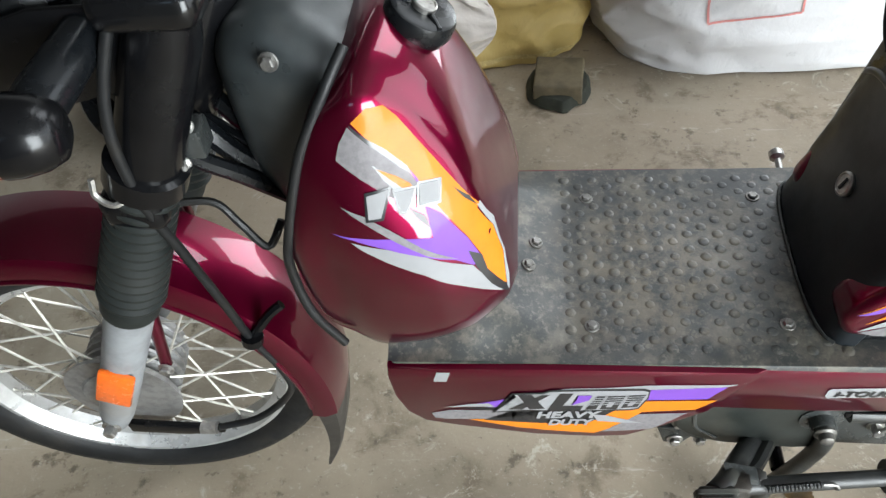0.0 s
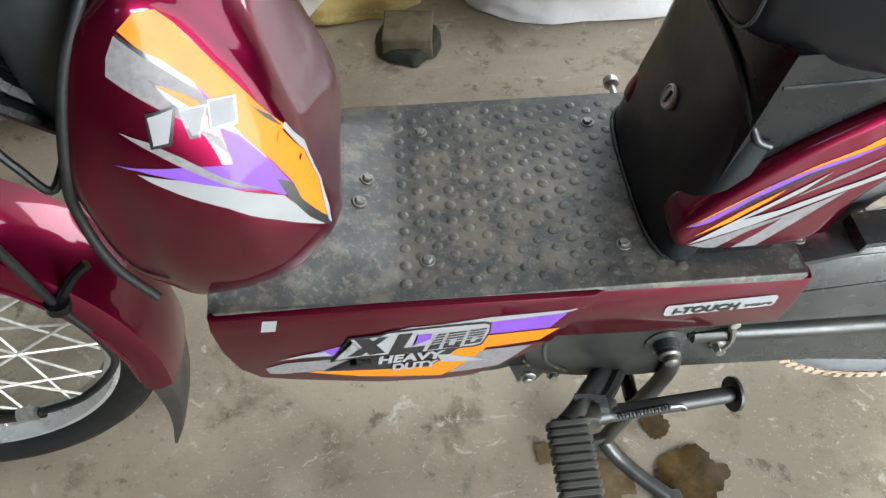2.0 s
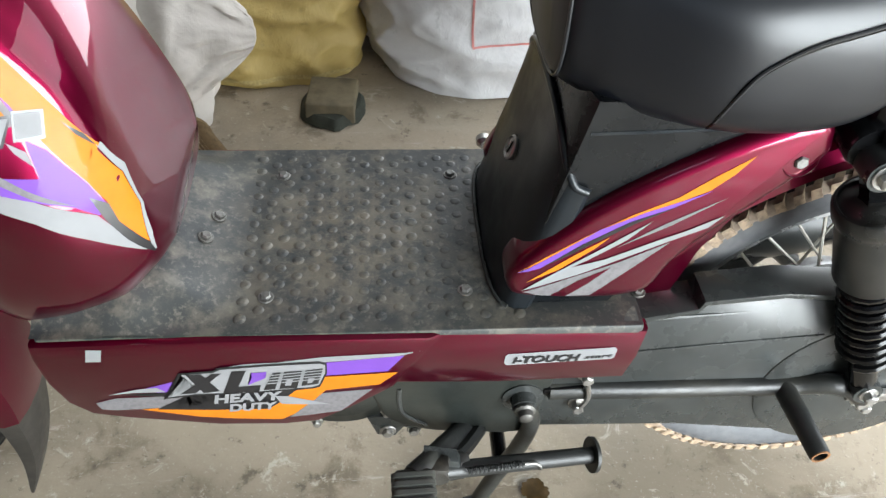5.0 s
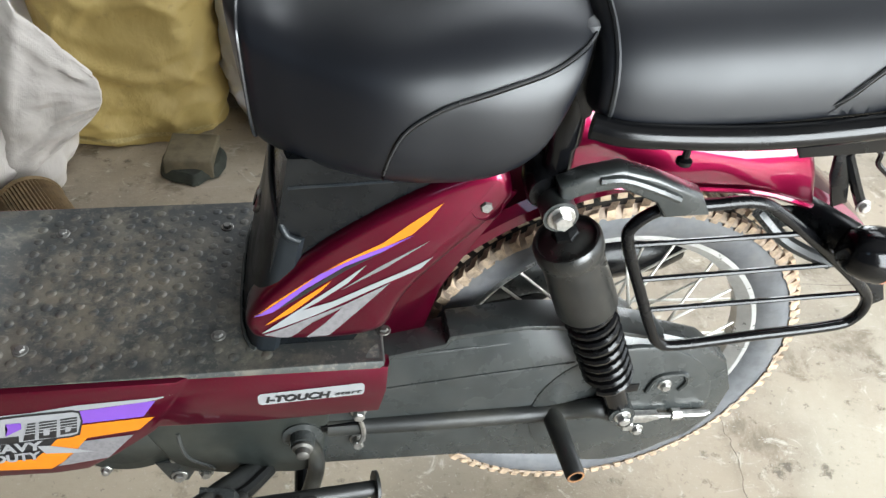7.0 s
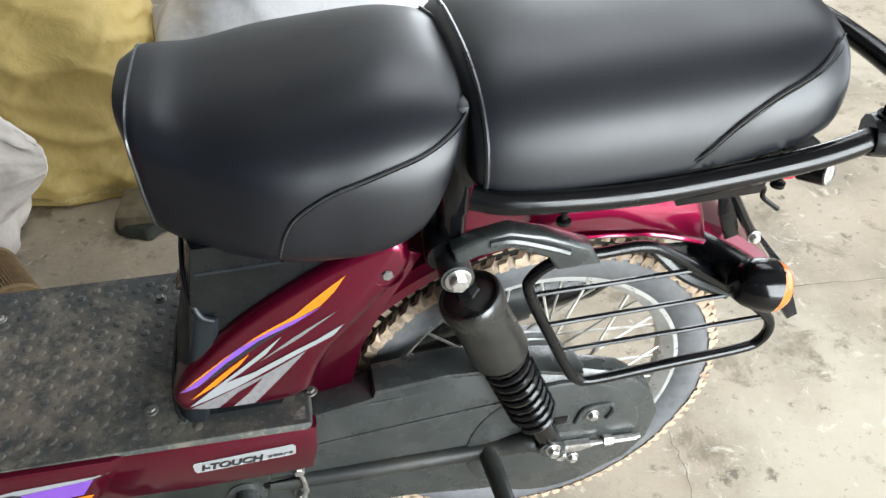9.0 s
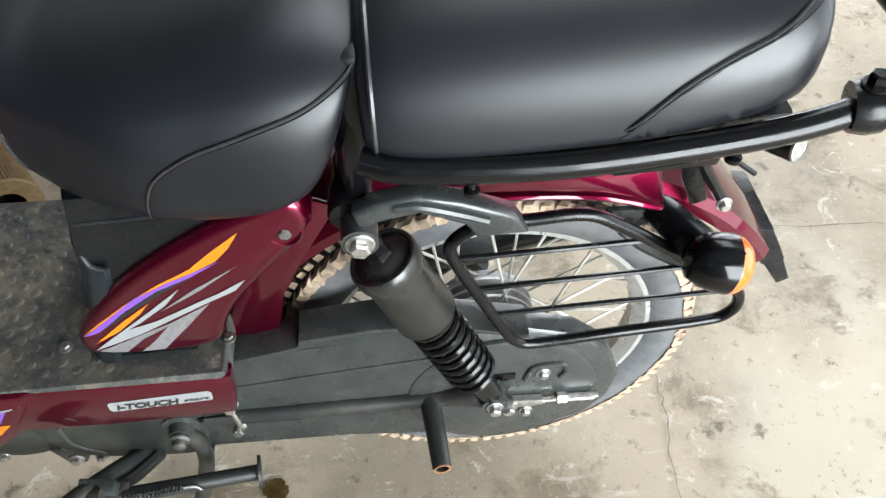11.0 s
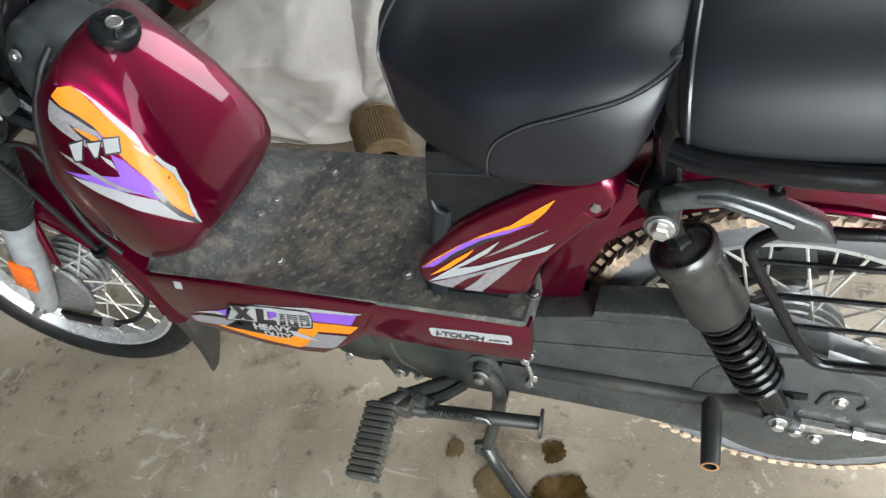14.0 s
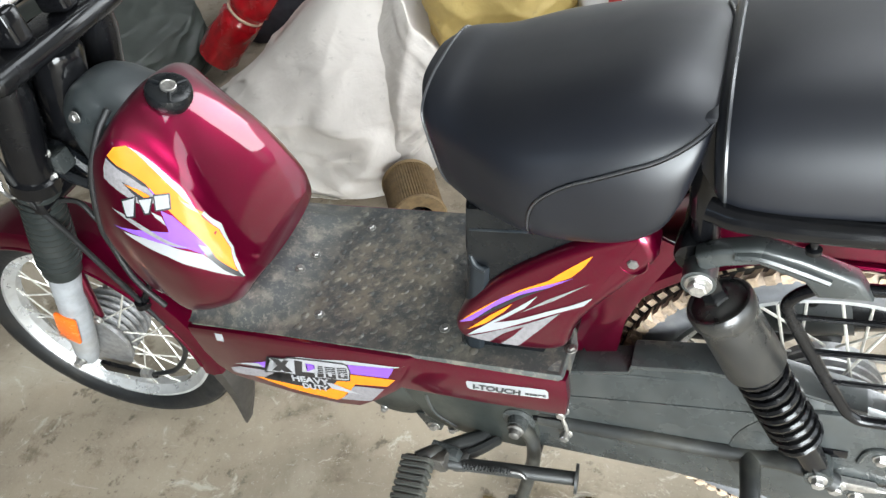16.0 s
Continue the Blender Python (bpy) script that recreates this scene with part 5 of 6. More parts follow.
decal("print_stripe", [(-0.0543, 0.6652), (-0.0309, 0.6636), (0.0014, 0.6597), (0.0289, 0.6525), (0.0276, 0.6685), (0.0242, 0.6810), (0.0363, 0.6702), (0.0561, 0.6392), (0.0681, 0.6129), (0.0604, 0.6105), (0.0457, 0.6242), (0.0224, 0.6372), (-0.0086, 0.6509), (-0.0357, 0.6613)], tank_skin, PURPLE, tank, 0.0005, 0.008)
decal("print_stripe", [(-0.0424, 0.6924), (-0.0240, 0.6841), (-0.0050, 0.6691), (0.0197, 0.6465), (0.0479, 0.6244), (0.0226, 0.6386), (0.0006, 0.6558), (-0.0202, 0.6737)], tank_skin, SILVER, tank, 0.0010, 0.008)
decal("print_stripe", [(-0.0384, 0.6588), (-0.0086, 0.6509), (0.0224, 0.6372), (0.0591, 0.6112), (0.0701, 0.5919), (0.0875, 0.5587), (0.0747, 0.5718), (0.0503, 0.5940), (0.0196, 0.6201), (-0.0113, 0.6380), (-0.0297, 0.6507)], tank_skin, WHITE, tank, 0.0006, 0.008)
decal("print_stripe", [(0.0560, 0.6273), (0.0672, 0.6168), (0.0715, 0.5994), (0.0875, 0.5685), (0.0894, 0.5540), (0.0747, 0.5797), (0.0629, 0.6061)], tank_skin, INK, tank, 0.0008, 0.008)
decal("print_stripe", [(0.0463, 0.6859), (0.0583, 0.6722), (0.0643, 0.6605), (0.0541, 0.6737)], tank_skin, INK, tank, 0.0009, 0.008)
decal("print_badge_edge", [(-0.0215, 0.7045), (-0.0006, 0.7053), (-0.0086, 0.6788), (-0.0232, 0.6784)], tank_skin, INK, tank, 0.0013, 0.008)
decal("print_badge_edge", [(-0.0004, 0.7021), (0.0191, 0.6992), (0.0109, 0.6790), (0.0036, 0.6801)], tank_skin, INK, tank, 0.0013, 0.008)
decal("print_badge_edge", [(0.0191, 0.7018), (0.0375, 0.6972), (0.0366, 0.6784), (0.0176, 0.6814)], tank_skin, INK, tank, 0.0013, 0.008)
decal("print_badge", [(-0.0201, 0.7018), (-0.0028, 0.7037), (-0.0105, 0.6814), (-0.0206, 0.6809)], tank_skin, WHITE, tank, 0.0017, 0.008)
decal("print_badge", [(0.0011, 0.6997), (0.0169, 0.6976), (0.0097, 0.6817), (0.0058, 0.6818)], tank_skin, WHITE, tank, 0.0017, 0.008)
decal("print_badge", [(0.0203, 0.6995), (0.0354, 0.6961), (0.0350, 0.6811), (0.0198, 0.6830)], tank_skin, WHITE, tank, 0.0017, 0.008)
decal("print_stripe", [(0.2274, 0.4378), (0.3030, 0.4458), (0.2870, 0.4216), (0.2245, 0.4173)], panel_skin, PURPLE, panel, 0.0006, 0.03)
decal("print_stripe", [(0.1249, 0.4337), (0.1514, 0.4392), (0.1839, 0.4408), (0.2274, 0.4474), (0.3199, 0.4511), (0.2957, 0.4454), (0.2274, 0.4387), (0.1836, 0.4340)], panel_skin, WHITE, panel, 0.0008, 0.03)
decal("print_stripe", [(0.2245, 0.4152), (0.2975, 0.4196), (0.2787, 0.4000), (0.2261, 0.3930), (0.2005, 0.3598), (0.1791, 0.3439), (0.1319, 0.3480), (0.0973, 0.3533), (0.0432, 0.3692), (0.0595, 0.3707), (0.1078, 0.3676), (0.1686, 0.3667), (0.1809, 0.3802), (0.1987, 0.3955)], panel_skin, AMBER, panel, 0.0006, 0.03)
decal("print_stripe", [(0.2226, 0.3882), (0.2721, 0.3926), (0.2390, 0.3552), (0.1864, 0.3473), (0.2036, 0.3661)], panel_skin, SILVER, panel, 0.0006, 0.03)
decal("print_stripe", [(0.0025, 0.3824), (0.0236, 0.3896), (0.0684, 0.3903), (0.1021, 0.3908), (0.1200, 0.3898), (0.1141, 0.3675), (0.0538, 0.3707), (0.0193, 0.3691), (0.0057, 0.3716)], panel_skin, SILVER, panel, 0.0005, 0.03)
decal("print_stripe", [(0.0413, 0.4005), (0.0918, 0.4170), (0.1021, 0.4079), (0.0802, 0.3947)], panel_skin, PURPLE, panel, 0.0005, 0.03)
decal("print_stripe", [(0.0170, 0.3952), (0.0458, 0.4040), (0.0654, 0.4059), (0.0724, 0.3982), (0.0420, 0.3983)], panel_skin, WHITE, panel, 0.0009, 0.03)
decal("print_stripe", [(0.0302, 0.3950), (0.0804, 0.3958), (0.1032, 0.3993), (0.1476, 0.3947), (0.2017, 0.4003), (0.1807, 0.3758), (0.1672, 0.3636), (0.1103, 0.3648), (0.0580, 0.3687), (0.1114, 0.3737), (0.1200, 0.3898), (0.0684, 0.3903)], panel_skin, INK, panel, 0.0007, 0.03)
decal("print_stripe", [(0.1755, 0.3866), (0.1880, 0.3855), (0.2295, 0.3694), (0.2096, 0.3696), (0.1805, 0.3725)], panel_skin, WHITE, panel, 0.0012, 0.03)
decal("print_badge_edge", [(0.0902, 0.4285), (0.1225, 0.4311), (0.1295, 0.4359), (0.1795, 0.4396), (0.2230, 0.4414), (0.2296, 0.4384), (0.2290, 0.4226), (0.2210, 0.4002), (0.2130, 0.3974), (0.1474, 0.3915), (0.1023, 0.3919), (0.0684, 0.3870), (0.0983, 0.4086)], panel_skin, INK, panel, 0.0014, 0.03)
decal("print_badge", [(0.0926, 0.4261), (0.1221, 0.4282), (0.1297, 0.4329), (0.1793, 0.4367), (0.2230, 0.4385), (0.2279, 0.4357), (0.2273, 0.4239), (0.2199, 0.4036), (0.2125, 0.4006), (0.1476, 0.3947), (0.1027, 0.3951), (0.0729, 0.3906), (0.1005, 0.4082)], panel_skin, WHITE, panel, 0.0017, 0.03)
decal("print_mark", [(0.0964, 0.4264), (0.1111, 0.4270), (0.1244, 0.3988), (0.1084, 0.3962)], panel_skin, INK, panel, 0.0020, 0.03)
decal("print_mark", [(0.1209, 0.4274), (0.1297, 0.4279), (0.1006, 0.3965), (0.0860, 0.3958)], panel_skin, INK, panel, 0.0023, 0.03)
decal("print_mark", [(0.1397, 0.4303), (0.1534, 0.4310), (0.1429, 0.4051), (0.1643, 0.4067), (0.1613, 0.3956), (0.1268, 0.3951)], panel_skin, INK, panel, 0.0020, 0.03)
decal("print_mark", [(0.1777, 0.4260), (0.1854, 0.4267), (0.1773, 0.3992), (0.1659, 0.3980)], panel_skin, INK, panel, 0.0020, 0.03)
decal("print_mark", [(0.1887, 0.4272), (0.2058, 0.4284), (0.1983, 0.3999), (0.1813, 0.3996)], panel_skin, INK, panel, 0.0020, 0.03)
decal("print_mark", [(0.2091, 0.4289), (0.2257, 0.4311), (0.2193, 0.4058), (0.2029, 0.4033)], panel_skin, INK, panel, 0.0020, 0.03)
decal("print_mark", [(0.1898, 0.4148), (0.1960, 0.4148), (0.1928, 0.4050), (0.1872, 0.4049)], panel_skin, WHITE, panel, 0.0023, 0.03)
decal("print_mark", [(0.2111, 0.4164), (0.2172, 0.4164), (0.2137, 0.4088), (0.2087, 0.4076)], panel_skin, WHITE, panel, 0.0023, 0.03)
decal("print_line", [(0.1742, 0.4236), (0.2251, 0.4293), (0.2248, 0.4277), (0.1739, 0.4220)], panel_skin, WHITE, panel, 0.0026, 0.03)
decal("print_line", [(0.1729, 0.4191), (0.2240, 0.4248), (0.2237, 0.4233), (0.1725, 0.4175)], panel_skin, WHITE, panel, 0.0026, 0.03)
decal("print_line", [(0.1715, 0.4146), (0.2228, 0.4204), (0.2226, 0.4188), (0.1711, 0.4130)], panel_skin, WHITE, panel, 0.0026, 0.03)
decal("print_line", [(0.1701, 0.4101), (0.2217, 0.4159), (0.2214, 0.4143), (0.1697, 0.4085)], panel_skin, WHITE, panel, 0.0026, 0.03)
decal("print_mark", [(0.1575, 0.4273), (0.1723, 0.4279), (0.1651, 0.4190), (0.1700, 0.4182), (0.1521, 0.4077), (0.1574, 0.4192)], panel_skin, PURPLE, panel, 0.0022, 0.03)
decal("paper_tag", [(0.0154, 0.4660), (0.0291, 0.4657), (0.0243, 0.4484), (0.0108, 0.4486)], panel_skin, WHITE, panel, 0.0006, 0.03)
decal("print_stripe", [(0.4062, 0.5288), (0.4279, 0.5487), (0.4600, 0.5742), (0.4968, 0.5993), (0.5319, 0.6185), (0.5557, 0.6393), (0.5856, 0.6628), (0.5734, 0.6436), (0.5578, 0.6267), (0.5370, 0.6151), (0.5081, 0.6026), (0.4725, 0.5832), (0.4404, 0.5563)], cowl_skin, AMBER, cowl, 0.0006, 0.008)
decal("print_stripe", [(0.4060, 0.5279), (0.4404, 0.5563), (0.4725, 0.5832), (0.5081, 0.6026), (0.5370, 0.6151), (0.5611, 0.6268), (0.5307, 0.6077), (0.4956, 0.5914), (0.4585, 0.5651), (0.4255, 0.5359)], cowl_skin, PURPLE, cowl, 0.0008, 0.008)
decal("print_stripe", [(0.4255, 0.5359), (0.4584, 0.5643), (0.4955, 0.5906), (0.5364, 0.6097), (0.5008, 0.5887), (0.4699, 0.5669), (0.4476, 0.5502)], cowl_skin, INK, cowl, 0.0005, 0.008)
decal("print_stripe", [(0.4149, 0.5165), (0.4533, 0.5507), (0.4832, 0.5741), (0.4715, 0.5596), (0.4430, 0.5335)], cowl_skin, AMBER, cowl, 0.0006, 0.008)
decal("print_stripe", [(0.4117, 0.5061), (0.4446, 0.5331), (0.4803, 0.5619), (0.5167, 0.5927), (0.4982, 0.5700), (0.4676, 0.5456), (0.4537, 0.5364)], cowl_skin, WHITE, cowl, 0.0010, 0.008)
decal("print_stripe", [(0.4117, 0.5061), (0.4537, 0.5364), (0.4836, 0.5463), (0.5262, 0.5689), (0.5501, 0.5807), (0.5787, 0.5979), (0.5674, 0.5837), (0.5375, 0.5682), (0.4947, 0.5446), (0.4636, 0.5276), (0.4327, 0.5140)], cowl_skin, WHITE, cowl, 0.0010, 0.008)
decal("print_stripe", [(0.4136, 0.5037), (0.4322, 0.5113), (0.4941, 0.5403), (0.5384, 0.5663), (0.5119, 0.5353), (0.4775, 0.4971), (0.4586, 0.4961), (0.4297, 0.4977)], cowl_skin, SILVER, cowl, 0.0006, 0.008)
decal("print_stripe", [(0.4402, 0.4979), (0.4621, 0.5179), (0.4912, 0.5356), (0.4731, 0.5143), (0.4539, 0.4963)], cowl_skin, MAROON, cowl, 0.0009, 0.008)
decal("print_stripe", [(0.4900, 0.5597), (0.5285, 0.5886), (0.5758, 0.6185), (0.5338, 0.5866)], cowl_skin, SILVER, cowl, 0.0006, 0.008)
decal("print_badge", [(0.4016, 0.4337), (0.4042, 0.4372), (0.5091, 0.4438), (0.5122, 0.4397), (0.5111, 0.4276), (0.5087, 0.4250), (0.4040, 0.4193), (0.4014, 0.4234)], panel_skin, WHITE, panel, 0.0008, 0.03)


def lettering(name, text, x, z, y, height, slope, material, parent, width=None, bold=0.06):
    """Raised print on the left side panel, from its lower left corner."""
    curve = bpy.data.curves.new(name, "FONT")
    curve.body, curve.size, curve.shear, curve.extrude, curve.offset = text, height / 0.7, 0.25, 0.0001, height * bold
    temp = bpy.data.objects.new(name, curve)
    scene.collection.objects.link(temp)
    me = bpy.data.meshes.new_from_object(temp.evaluated_get(bpy.context.evaluated_depsgraph_get()))
    bpy.data.objects.remove(temp)
    wide = max(v.co.x for v in me.vertices)
    me.transform(Matrix.Diagonal((width / wide if width else 1, 1, 1, 1)))
    me.transform(pose(x, y, z, 90, 0, 0) @ pose(0, 0, 0, 0, 0, slope))
    me.materials.clear()
    me.materials.append(material)
    ob = new(name, me)
    ob.parent = parent
    return ob


lettering("heavy_word", "HEAVY", 0.1150, 0.3790, -0.1456, 0.0135, 3, WHITE, panel, 0.070)
lettering("duty_word", "DUTY", 0.1280, 0.3640, -0.1456, 0.0120, 3, WHITE, panel, 0.050)
lettering("touch_word", "i-TOUCH", 0.4090, 0.4232, -0.1396, 0.0098, 1.6, INK, panel, 0.068)
lettering("start_word", "start", 0.4800, 0.4275, -0.1396, 0.0052, 3, INK, panel, 0.029, 0.02)

# ---- things behind the moped ----
def sack(name, cx, cy, w, d, h, material, label, seed, lean=0.0, turn=0.0, pulls=(), soft=0.55, crease=1.0):
    """A stuffed sack on its base: slumped rounded box with folds; pulls drag its skin out to ears and corners."""
    bm = bmesh.new()
    nu, nv = 200, 100
    rows = []
    for j in range(nv + 1):
        v = j / nv
        belly = (0.93 + 0.07 * min(1.0, v / 0.14)) * min(1.0, ((1 - v) / 0.45 + 0.001) ** 0.5) * (1 + 0.03 * math.sin(5 * v + seed))
        row = []
        for i in range(nu):
            a = i * math.tau / nu
            c, s = math.cos(a), math.sin(a)
            zz = h * v
            x = w / 2 * belly * math.copysign(abs(c) ** soft, c)
            y = d / 2 * belly * math.copysign(abs(s) ** (soft + 0.1), s)
            p = Vector((x, y, zz))
            n = noise.fractal(Vector((x * 3 + seed, y * 3, zz * 3.5)), 1.0, 2.0, 3) * 0.05
            ridge = 1 - abs(noise.noise(Vector((x * 3.2 + seed, y * 2 + seed, zz * 7 + 1.5 * x))))
            ridge2 = 1 - abs(noise.noise(Vector((x * 9 + seed, y * 9, zz * 16 - 4 * x))))
            ridge3 = 1 - abs(noise.noise(Vector((x * 5 + 2 * zz + seed, y * 5, zz * 11 + 3 * x + seed))))
            k = 1 + n + crease * (0.10 * max(0, ridge - 0.72) + 0.05 * max(0, ridge2 - 0.72) + 0.07 * max(0, ridge3 - 0.78))
            p = Vector((x * k, y * k + lean * zz, zz))
            for place, to, reach in pulls:
                p += Vector(to) * math.exp(-((p - Vector(place)).length / reach) ** 2)
            p.z = max(0.0, p.z)
            row.append(bm.verts.new(p))
        rows.append(row)
    for a, b in zip(rows, rows[1:]):
        for i in range(nu):
            j = (i + 1) % nu
            bm.faces.new((a[i], a[j], b[j], b[i]))
    bm.faces.new(rows[0])
    bm.faces.new(rows[-1])
    ob = part(name, bm, material)
    ob.data.set_sharp_from_angle(angle=radians(75))
    ob.matrix_basis = pose(cx, cy, 0, 0, 0, turn)
    return tagged(ob, label, "sack", group="stuffed sacks")


yellow = sack("yellow_sack", 0.03, 1.20, 0.42, 0.44, 0.66, SACK_YELLOW, "stuffed yellow woven plastic sack on the floor", 1.0, 0.10, 6, crease=2.2)
def hem(ob, x0, x1, z0, z1, material, label):
    part("stitched_hem", decal_mesh([(x0, z0), (x1, z0 + 0.004), (x1, z1 + 0.004), (x0, z1)], surface_of(ob), 0.003, 0.012), material, ob, label)


THREAD = plain("stitched_edge", (0.50, 0.39, 0.16), 0.8, grain=120, vary=0.3, bump=0.4)
hem(yellow, -0.17, 0.17, 0.012, 0.024, THREAD, "stitched lower hem")
white = sack("white_sack", 0.72, 1.20, 0.92, 0.54, 0.60, SACK_WHITE, "bulging dirty white woven sack on the floor", 7.0, 0.12, 3)
PINK = plain("faded_red_print", (0.55, 0.2, 0.18), 0.6, grain=60, vary=0.3)
white_skin = surface_of(white)
for outline in ([(-0.245, 0.140), (-0.240, 0.140), (-0.245, 0.300), (-0.250, 0.300)], [(-0.243, 0.137), (-0.050, 0.152), (-0.050, 0.157), (-0.243, 0.142)], [(-0.052, 0.155), (-0.047, 0.155), (-0.052, 0.300), (-0.057, 0.300)]):
    part("print_frame", decal_mesh(outline, white_skin, 0.003, 0.01), PINK, white, "faded red printed frame")
RED_INK = plain("red_print", (0.5, 0.05, 0.04), 0.6, grain=60, vary=0.3)
for k in range(2):
    part("print_bar", decal_mesh([(-0.375 + 0.045 * k, 0.31), (-0.342 + 0.045 * k, 0.312), (-0.345 + 0.045 * k, 0.36), (-0.378 + 0.045 * k, 0.358)], white_skin, 0.003, 0.01), RED_INK, white, "red printed bar")
cloth = sack("cloth_sack", -0.50, 1.06, 0.72, 0.76, 0.38, CLOTH, "off-white cloth sack with soft folds on the floor", 13.0, 0.16, -6, (((0.37, -0.20, 0.22), (0.11, 0.0, 0.0), 0.20), ((0.36, -0.25, 0.06), (0.06, -0.04, 0.0), 0.16), ((-0.30, 0.0, 0.36), (0.0, 0.0, -0.13), 0.26), ((0.28, 0.05, 0.36), (0.0, 0.0, 0.08), 0.22)), 0.6, 1.9)
def build_cloth_corner():
    """The sack's loose, pointed corner: a folded sheet fanning out from its tip."""
    tip, low, high = Vector((0.078, 0.79, 0.248)), Vector((-0.27, 0.62, 0.004)), Vector((-0.22, 0.95, 0.46))
    front, back = [], []
    for i in range(29):
        u = 0.17 + 0.83 * i / 28
        a, b = [], []
        for j in range(41):
            v = j / 40
            p = tip.lerp(low.lerp(high, v), u)
            p += Vector((0, -0.055, 0.01)) * math.sin(math.pi * v) * u ** 0.7 + Vector((0.05, 0, 0)) * math.sin(math.pi * v) * (1 - u) ** 4
            fold = math.sin(v * 15 + 3 * noise.noise(Vector((u * 3, v * 4, 1)))) * 0.35 + 1.3 * noise.noise(Vector((u * 6, v * 5, 4)))
            p.y -= (0.009 * fold + 0.006 * noise.fractal(Vector((u * 9, v * 14, 2)), 0.8, 2.0, 3)) * min(1, 3 * u)
            p.x += 0.012 * noise.noise(Vector((v * 9, 0, 8))) * u
            p.y += 0.13 * max(0, u - 0.62) / 0.38
            p.z = max(0.003, p.z)
            a.append(p)
            b.append(p + Vector((0.001, 0.006, 0)))
        front.append(a)
        back.append(b)
    bm = loft([f + r[::-1] for f, r in zip(front, back)])
    ob = part("loose_corner", bm, CLOTH, cloth, "loose folded corner of the cloth")
    ob.matrix_parent_inverse = cloth.matrix_basis.inverted()


build_cloth_corner()
# strip along the foot, darker than the cloth
hem(cloth, -0.20, 0.22, 0.006, 0.020, plain("darker_hem", (0.24, 0.21, 0.17), 0.85, grain=60, vary=0.4, bump=0.3), "darker turned hem")
sack("grey_sack", -0.98, 1.72, 0.50, 0.40, 0.50, plain("dark_grey_fabric", (0.035, 0.036, 0.045), 0.8, grain=40, bump=0.3), "dark grey fabric bundle behind the cloth sack", 21.0, 0.05, 12)
# stand-in for unclear dark clutter beyond the fork
sack("dark_sack", -1.66, 1.24, 0.92, 0.66, 0.36, plain("dark_green_sheet", (0.03, 0.035, 0.03), 0.55, grain=20, bump=0.2), "dark sheet-covered bundle standing in for unclear clutter", 27.0, 0.05, -10)


def build_red_roll():
    """A roll in shiny red film, tied with string, leaning on the bundles."""
    red = plain("red_film", (0.42, 0.006, 0.012), 0.22, coat=0.6, grain=25, vary=0.4, bump=0.4)
    a, b = Vector((-1.13, 1.29, 0.065)), Vector((-0.765, 1.40, 0.38))
    d, L = (b - a).normalized(), (b - a).length
    rings = []
    u = d.orthogonal().normalized()
    v = d.cross(u)
    for i in range(41):
        h = i / 40
        r = 0.07 * min(1, (h / 0.05 + 0.1) ** 0.5) * min(1, ((1 - h) / 0.05 + 0.1) ** 0.5) * (0.86 if 18 <= i <= 20 else 1)
        rings.append([a + d * (h * L) + (r * (1 + 0.12 * noise.noise(Vector((h * 9, 3 * math.cos(k * math.tau / 28), 3 * math.sin(k * math.tau / 28)))))) * (math.cos(k * math.tau / 28) * u + math.sin(k * math.tau / 28) * v) for k in range(28)])
    roll = tagged(part("red_roll", loft(rings), red), "roll in shiny red film tied with string", "roll")
    part("string", tube([a + d * (0.475 * L) + 0.063 * (math.cos(k * math.tau / 16) * u + math.sin(k * math.tau / 16) * v) for k in range(16)], 0.005, 6, 2, closed=True), TAPE, roll, "buff string")


build_red_roll()


def build_stone():
    """A worn brick end on a rounded, dark pad."""
    def rough_block(w, d, h, bevel, taper):
        bm = block(-w, w, -d, d, 0, h, bevel, 3)
        for v in bm.verts:
            k = 1 - taper * max(0, v.co.z)
            v.co.x, v.co.y = v.co.x * k, v.co.y * k
            v.co += 0.006 * Vector((noise.noise(v.co * 22), noise.noise(v.co * 22 + Vector((5, 0, 0))), 0.3 * noise.noise(v.co * 40)))
        return bm
    ob = part("brick_block", rough_block(0.056, 0.058, 0.050, 0.006, 0.6), plain("dirty_brick", (0.12, 0.096, 0.055), 0.85, grain=30, vary=0.4, bump=0.5, dirt=(0.07, 0.055, 0.035), dirt_amount=0.6))
    # wider pad, much darker than the brick
    pad = bmesh.new()
    rows = []
    for r, h in ((1.0, 0.0), (0.97, 0.012), (0.86, 0.024), (0.6, 0.028)):
        rows.append([pad.verts.new((0.074 * r * q * math.cos(a), 0.080 * r * q * math.sin(a), h)) for a, q in ((k * math.tau / 40, 1 + 0.16 * noise.noise(Vector((2 * math.cos(k * math.tau / 40), 2 * math.sin(k * math.tau / 40), 7)))) for k in range(40))])
    for a, b in zip(rows, rows[1:]):
        for k in range(40):
            pad.faces.new((a[k], a[(k + 1) % 40], b[(k + 1) % 40], b[k]))
    pad.faces.new(rows[-1])
    part("soil_pad", pad, plain("dark_olive_pad", (0.022, 0.025, 0.016), 0.8, grain=40, vary=0.4, bump=0.6), ob, "dark pad round its foot")
    ob.matrix_basis = pose(0.178, 0.895, 0, 0, 0, -5)
    tagged(ob, "dirty brown brick block on the floor", "brick")


build_stone()


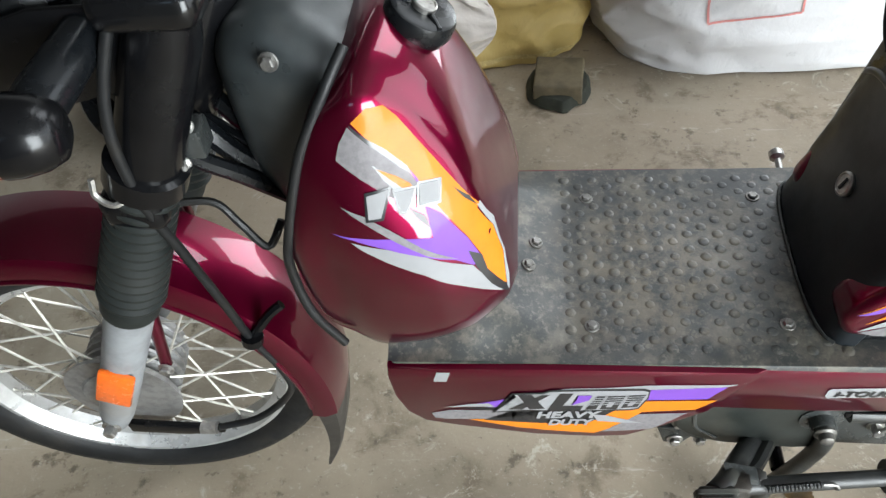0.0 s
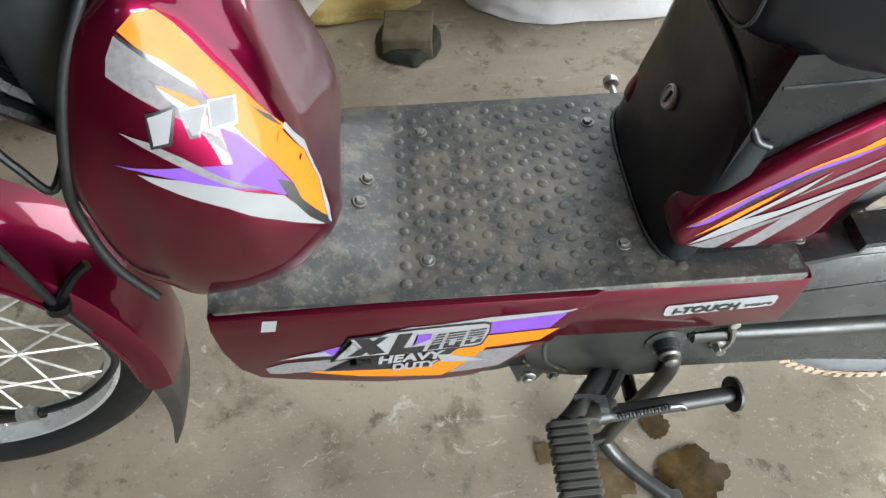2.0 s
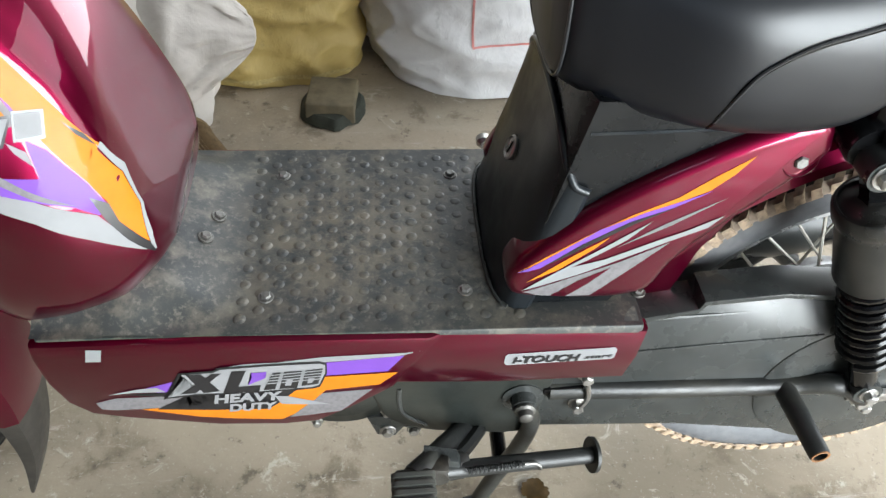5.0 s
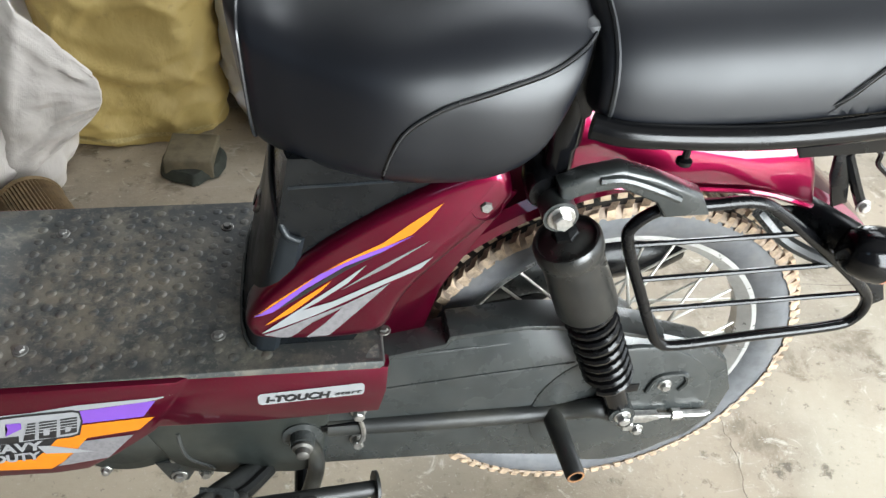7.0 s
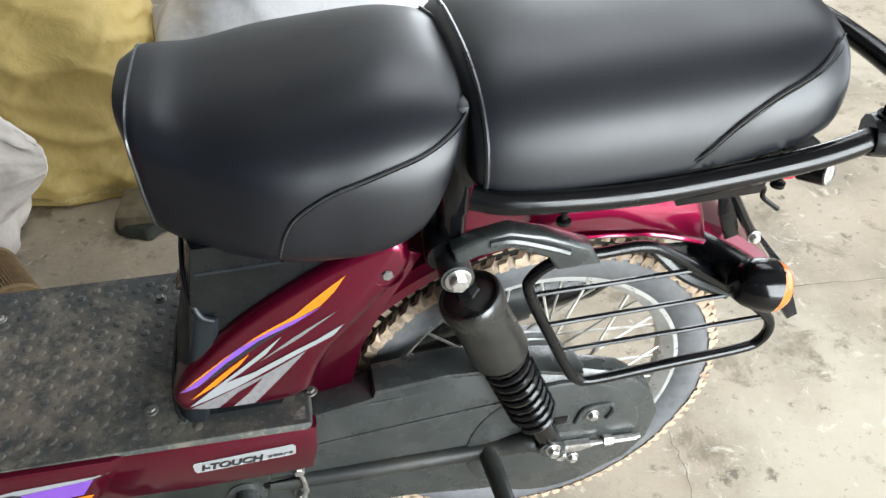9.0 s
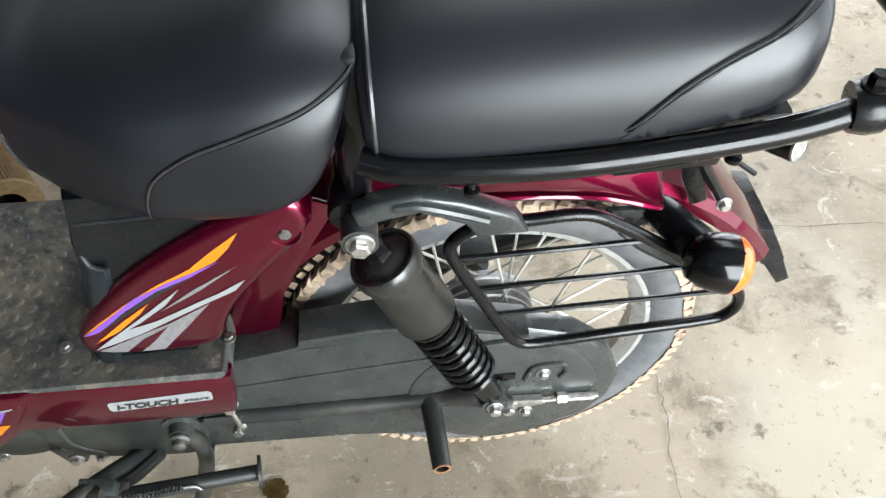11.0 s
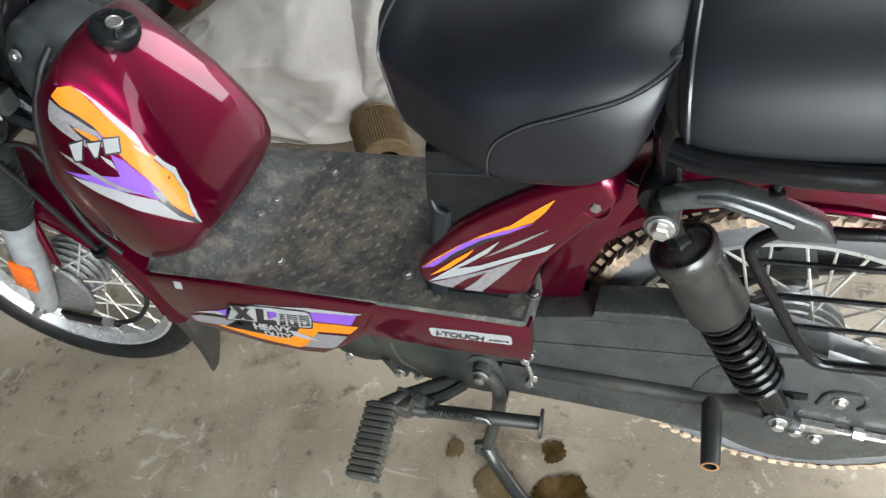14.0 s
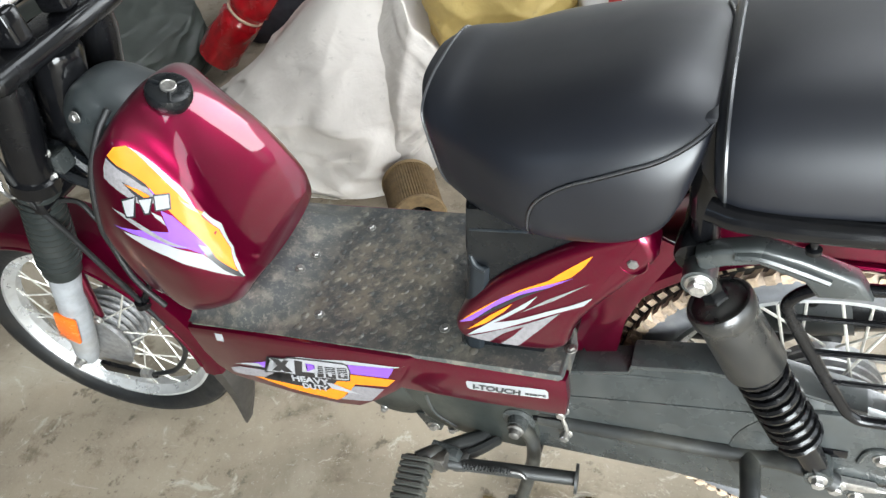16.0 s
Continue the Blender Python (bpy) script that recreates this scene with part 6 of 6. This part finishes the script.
def build_filter():
    """A used pleated paper air filter, lying on its side."""
    paper = plain("filter_paper", (0.17, 0.11, 0.05), 0.8, grain=60, vary=0.35, bump=0.2)
    n = 120
    ring = lambda y, r: [((r + (0.004 if k % 2 else 0)) * math.cos(k * math.tau / n), y, (r + (0.004 if k % 2 else 0)) * math.sin(k * math.tau / n)) for k in range(n)]
    flt = part("air_filter", loft([ring(-0.075, 0.062), ring(0.075, 0.062)], True, False), paper, smooth=False)
    for y in (-0.075, 0.075):
        part("end_ring", lathe([(-0.004, 0.036), (-0.006, 0.042), (-0.006, 0.066), (0.0, 0.069), (0.006, 0.066), (0.006, 0.036)], (0, y, 0), (0, 1, 0), 48, False), paper, flt)
    part("inner_tube", lathe([(-0.08, 0.036), (0.08, 0.036)], (0, 0, 0), (0, 1, 0), 32, False), BLACK, flt)
    flt.matrix_basis = pose(-0.072, 0.608, 0.068, 0, 0, 32)
    tagged(flt, "dusty pleated paper air filter on the floor", "filter")


build_filter()


# ---- stains and cracks on the floor ----
def stain(name, cx, cy, rx, ry, seed, material, label):
    bm = bmesh.new()
    mid = bm.verts.new((cx, cy, 0.0012))
    rim = []
    for k in range(96):
        a = k * math.tau / 96
        r = 1 + 0.42 * noise.fractal(Vector((math.cos(a) * 1.4 + seed, math.sin(a) * 1.4, seed)), 0.9, 2.0, 4) + 0.02 * noise.noise(Vector((k * 0.9, seed, 0)))
        rim.append(bm.verts.new((cx + rx * r * math.cos(a), cy + ry * r * math.sin(a), 0.0012)))
    for k in range(96):
        bm.faces.new((mid, rim[k], rim[(k + 1) % 96]))
    return tagged(part(name, bm, material), label, "stain")


OIL = plain("fresh_oil", (0.05, 0.03, 0.01), 0.16, grain=30, vary=0.5, dirt=(0.16, 0.1, 0.045), dirt_amount=0.7)
OLD_OIL = plain("soaked_oil", (0.115, 0.078, 0.035), 0.4, grain=30, vary=0.4, dirt=(0.3, 0.24, 0.16), dirt_amount=0.8)
stain("oil_stain", 0.498, -0.060, 0.018, 0.022, 2.0, OIL, "dark brown oil spot on the concrete")
stain("oil_stain", 0.528, -0.140, 0.052, 0.038, 5.0, OIL, "wet brown oil stain under the moped")
stain("oil_stain", 0.418, -0.138, 0.034, 0.034, 9.0, OLD_OIL, "soaked brown oil stain under the moped")
stain("oil_stain", 0.330, -0.092, 0.018, 0.016, 12.0, OLD_OIL, "faint brown oil spot on the concrete")

DIRT_LINE = plain("crack_dirt", (0.16, 0.132, 0.1), 0.9, grain=40)


def crack(points, seed):
    line = smooth_path([(x, y, 0.001) for x, y in points], 10)
    bm = bmesh.new()
    rows = []
    for i, p in enumerate(line):
        w = 0.0012 * (0.5 + abs(noise.noise(Vector((i * 0.4, seed, 0)))) * 1.6)
        o = Vector((0.006 * noise.noise(Vector((i * 0.35, seed + 4, 0))), 0.006 * noise.noise(Vector((i * 0.35, seed + 9, 0))), 0))
        d = (line[min(i + 1, len(line) - 1)] - line[max(i - 1, 0)]).normalized()
        side = Vector((-d.y, d.x, 0)) * w
        rows.append((bm.verts.new(p + o + side), bm.verts.new(p + o - side)))
    for a, b in zip(rows, rows[1:]):
        bm.faces.new((a[0], a[1], b[1], b[0]))
    tagged(part("floor_crack", bm, DIRT_LINE), "thin dirt-filled crack in the concrete", "crack", kind="structure")


crack([(1.165, 0.22), (1.150, 0.138), (1.140, 0.06), (1.138, 0.0), (1.12, -0.12), (1.13, -0.3)], 3.0)
crack([(1.35, 0.392), (1.615, 0.378), (1.80, 0.362), (2.3, 0.33)], 8.0)
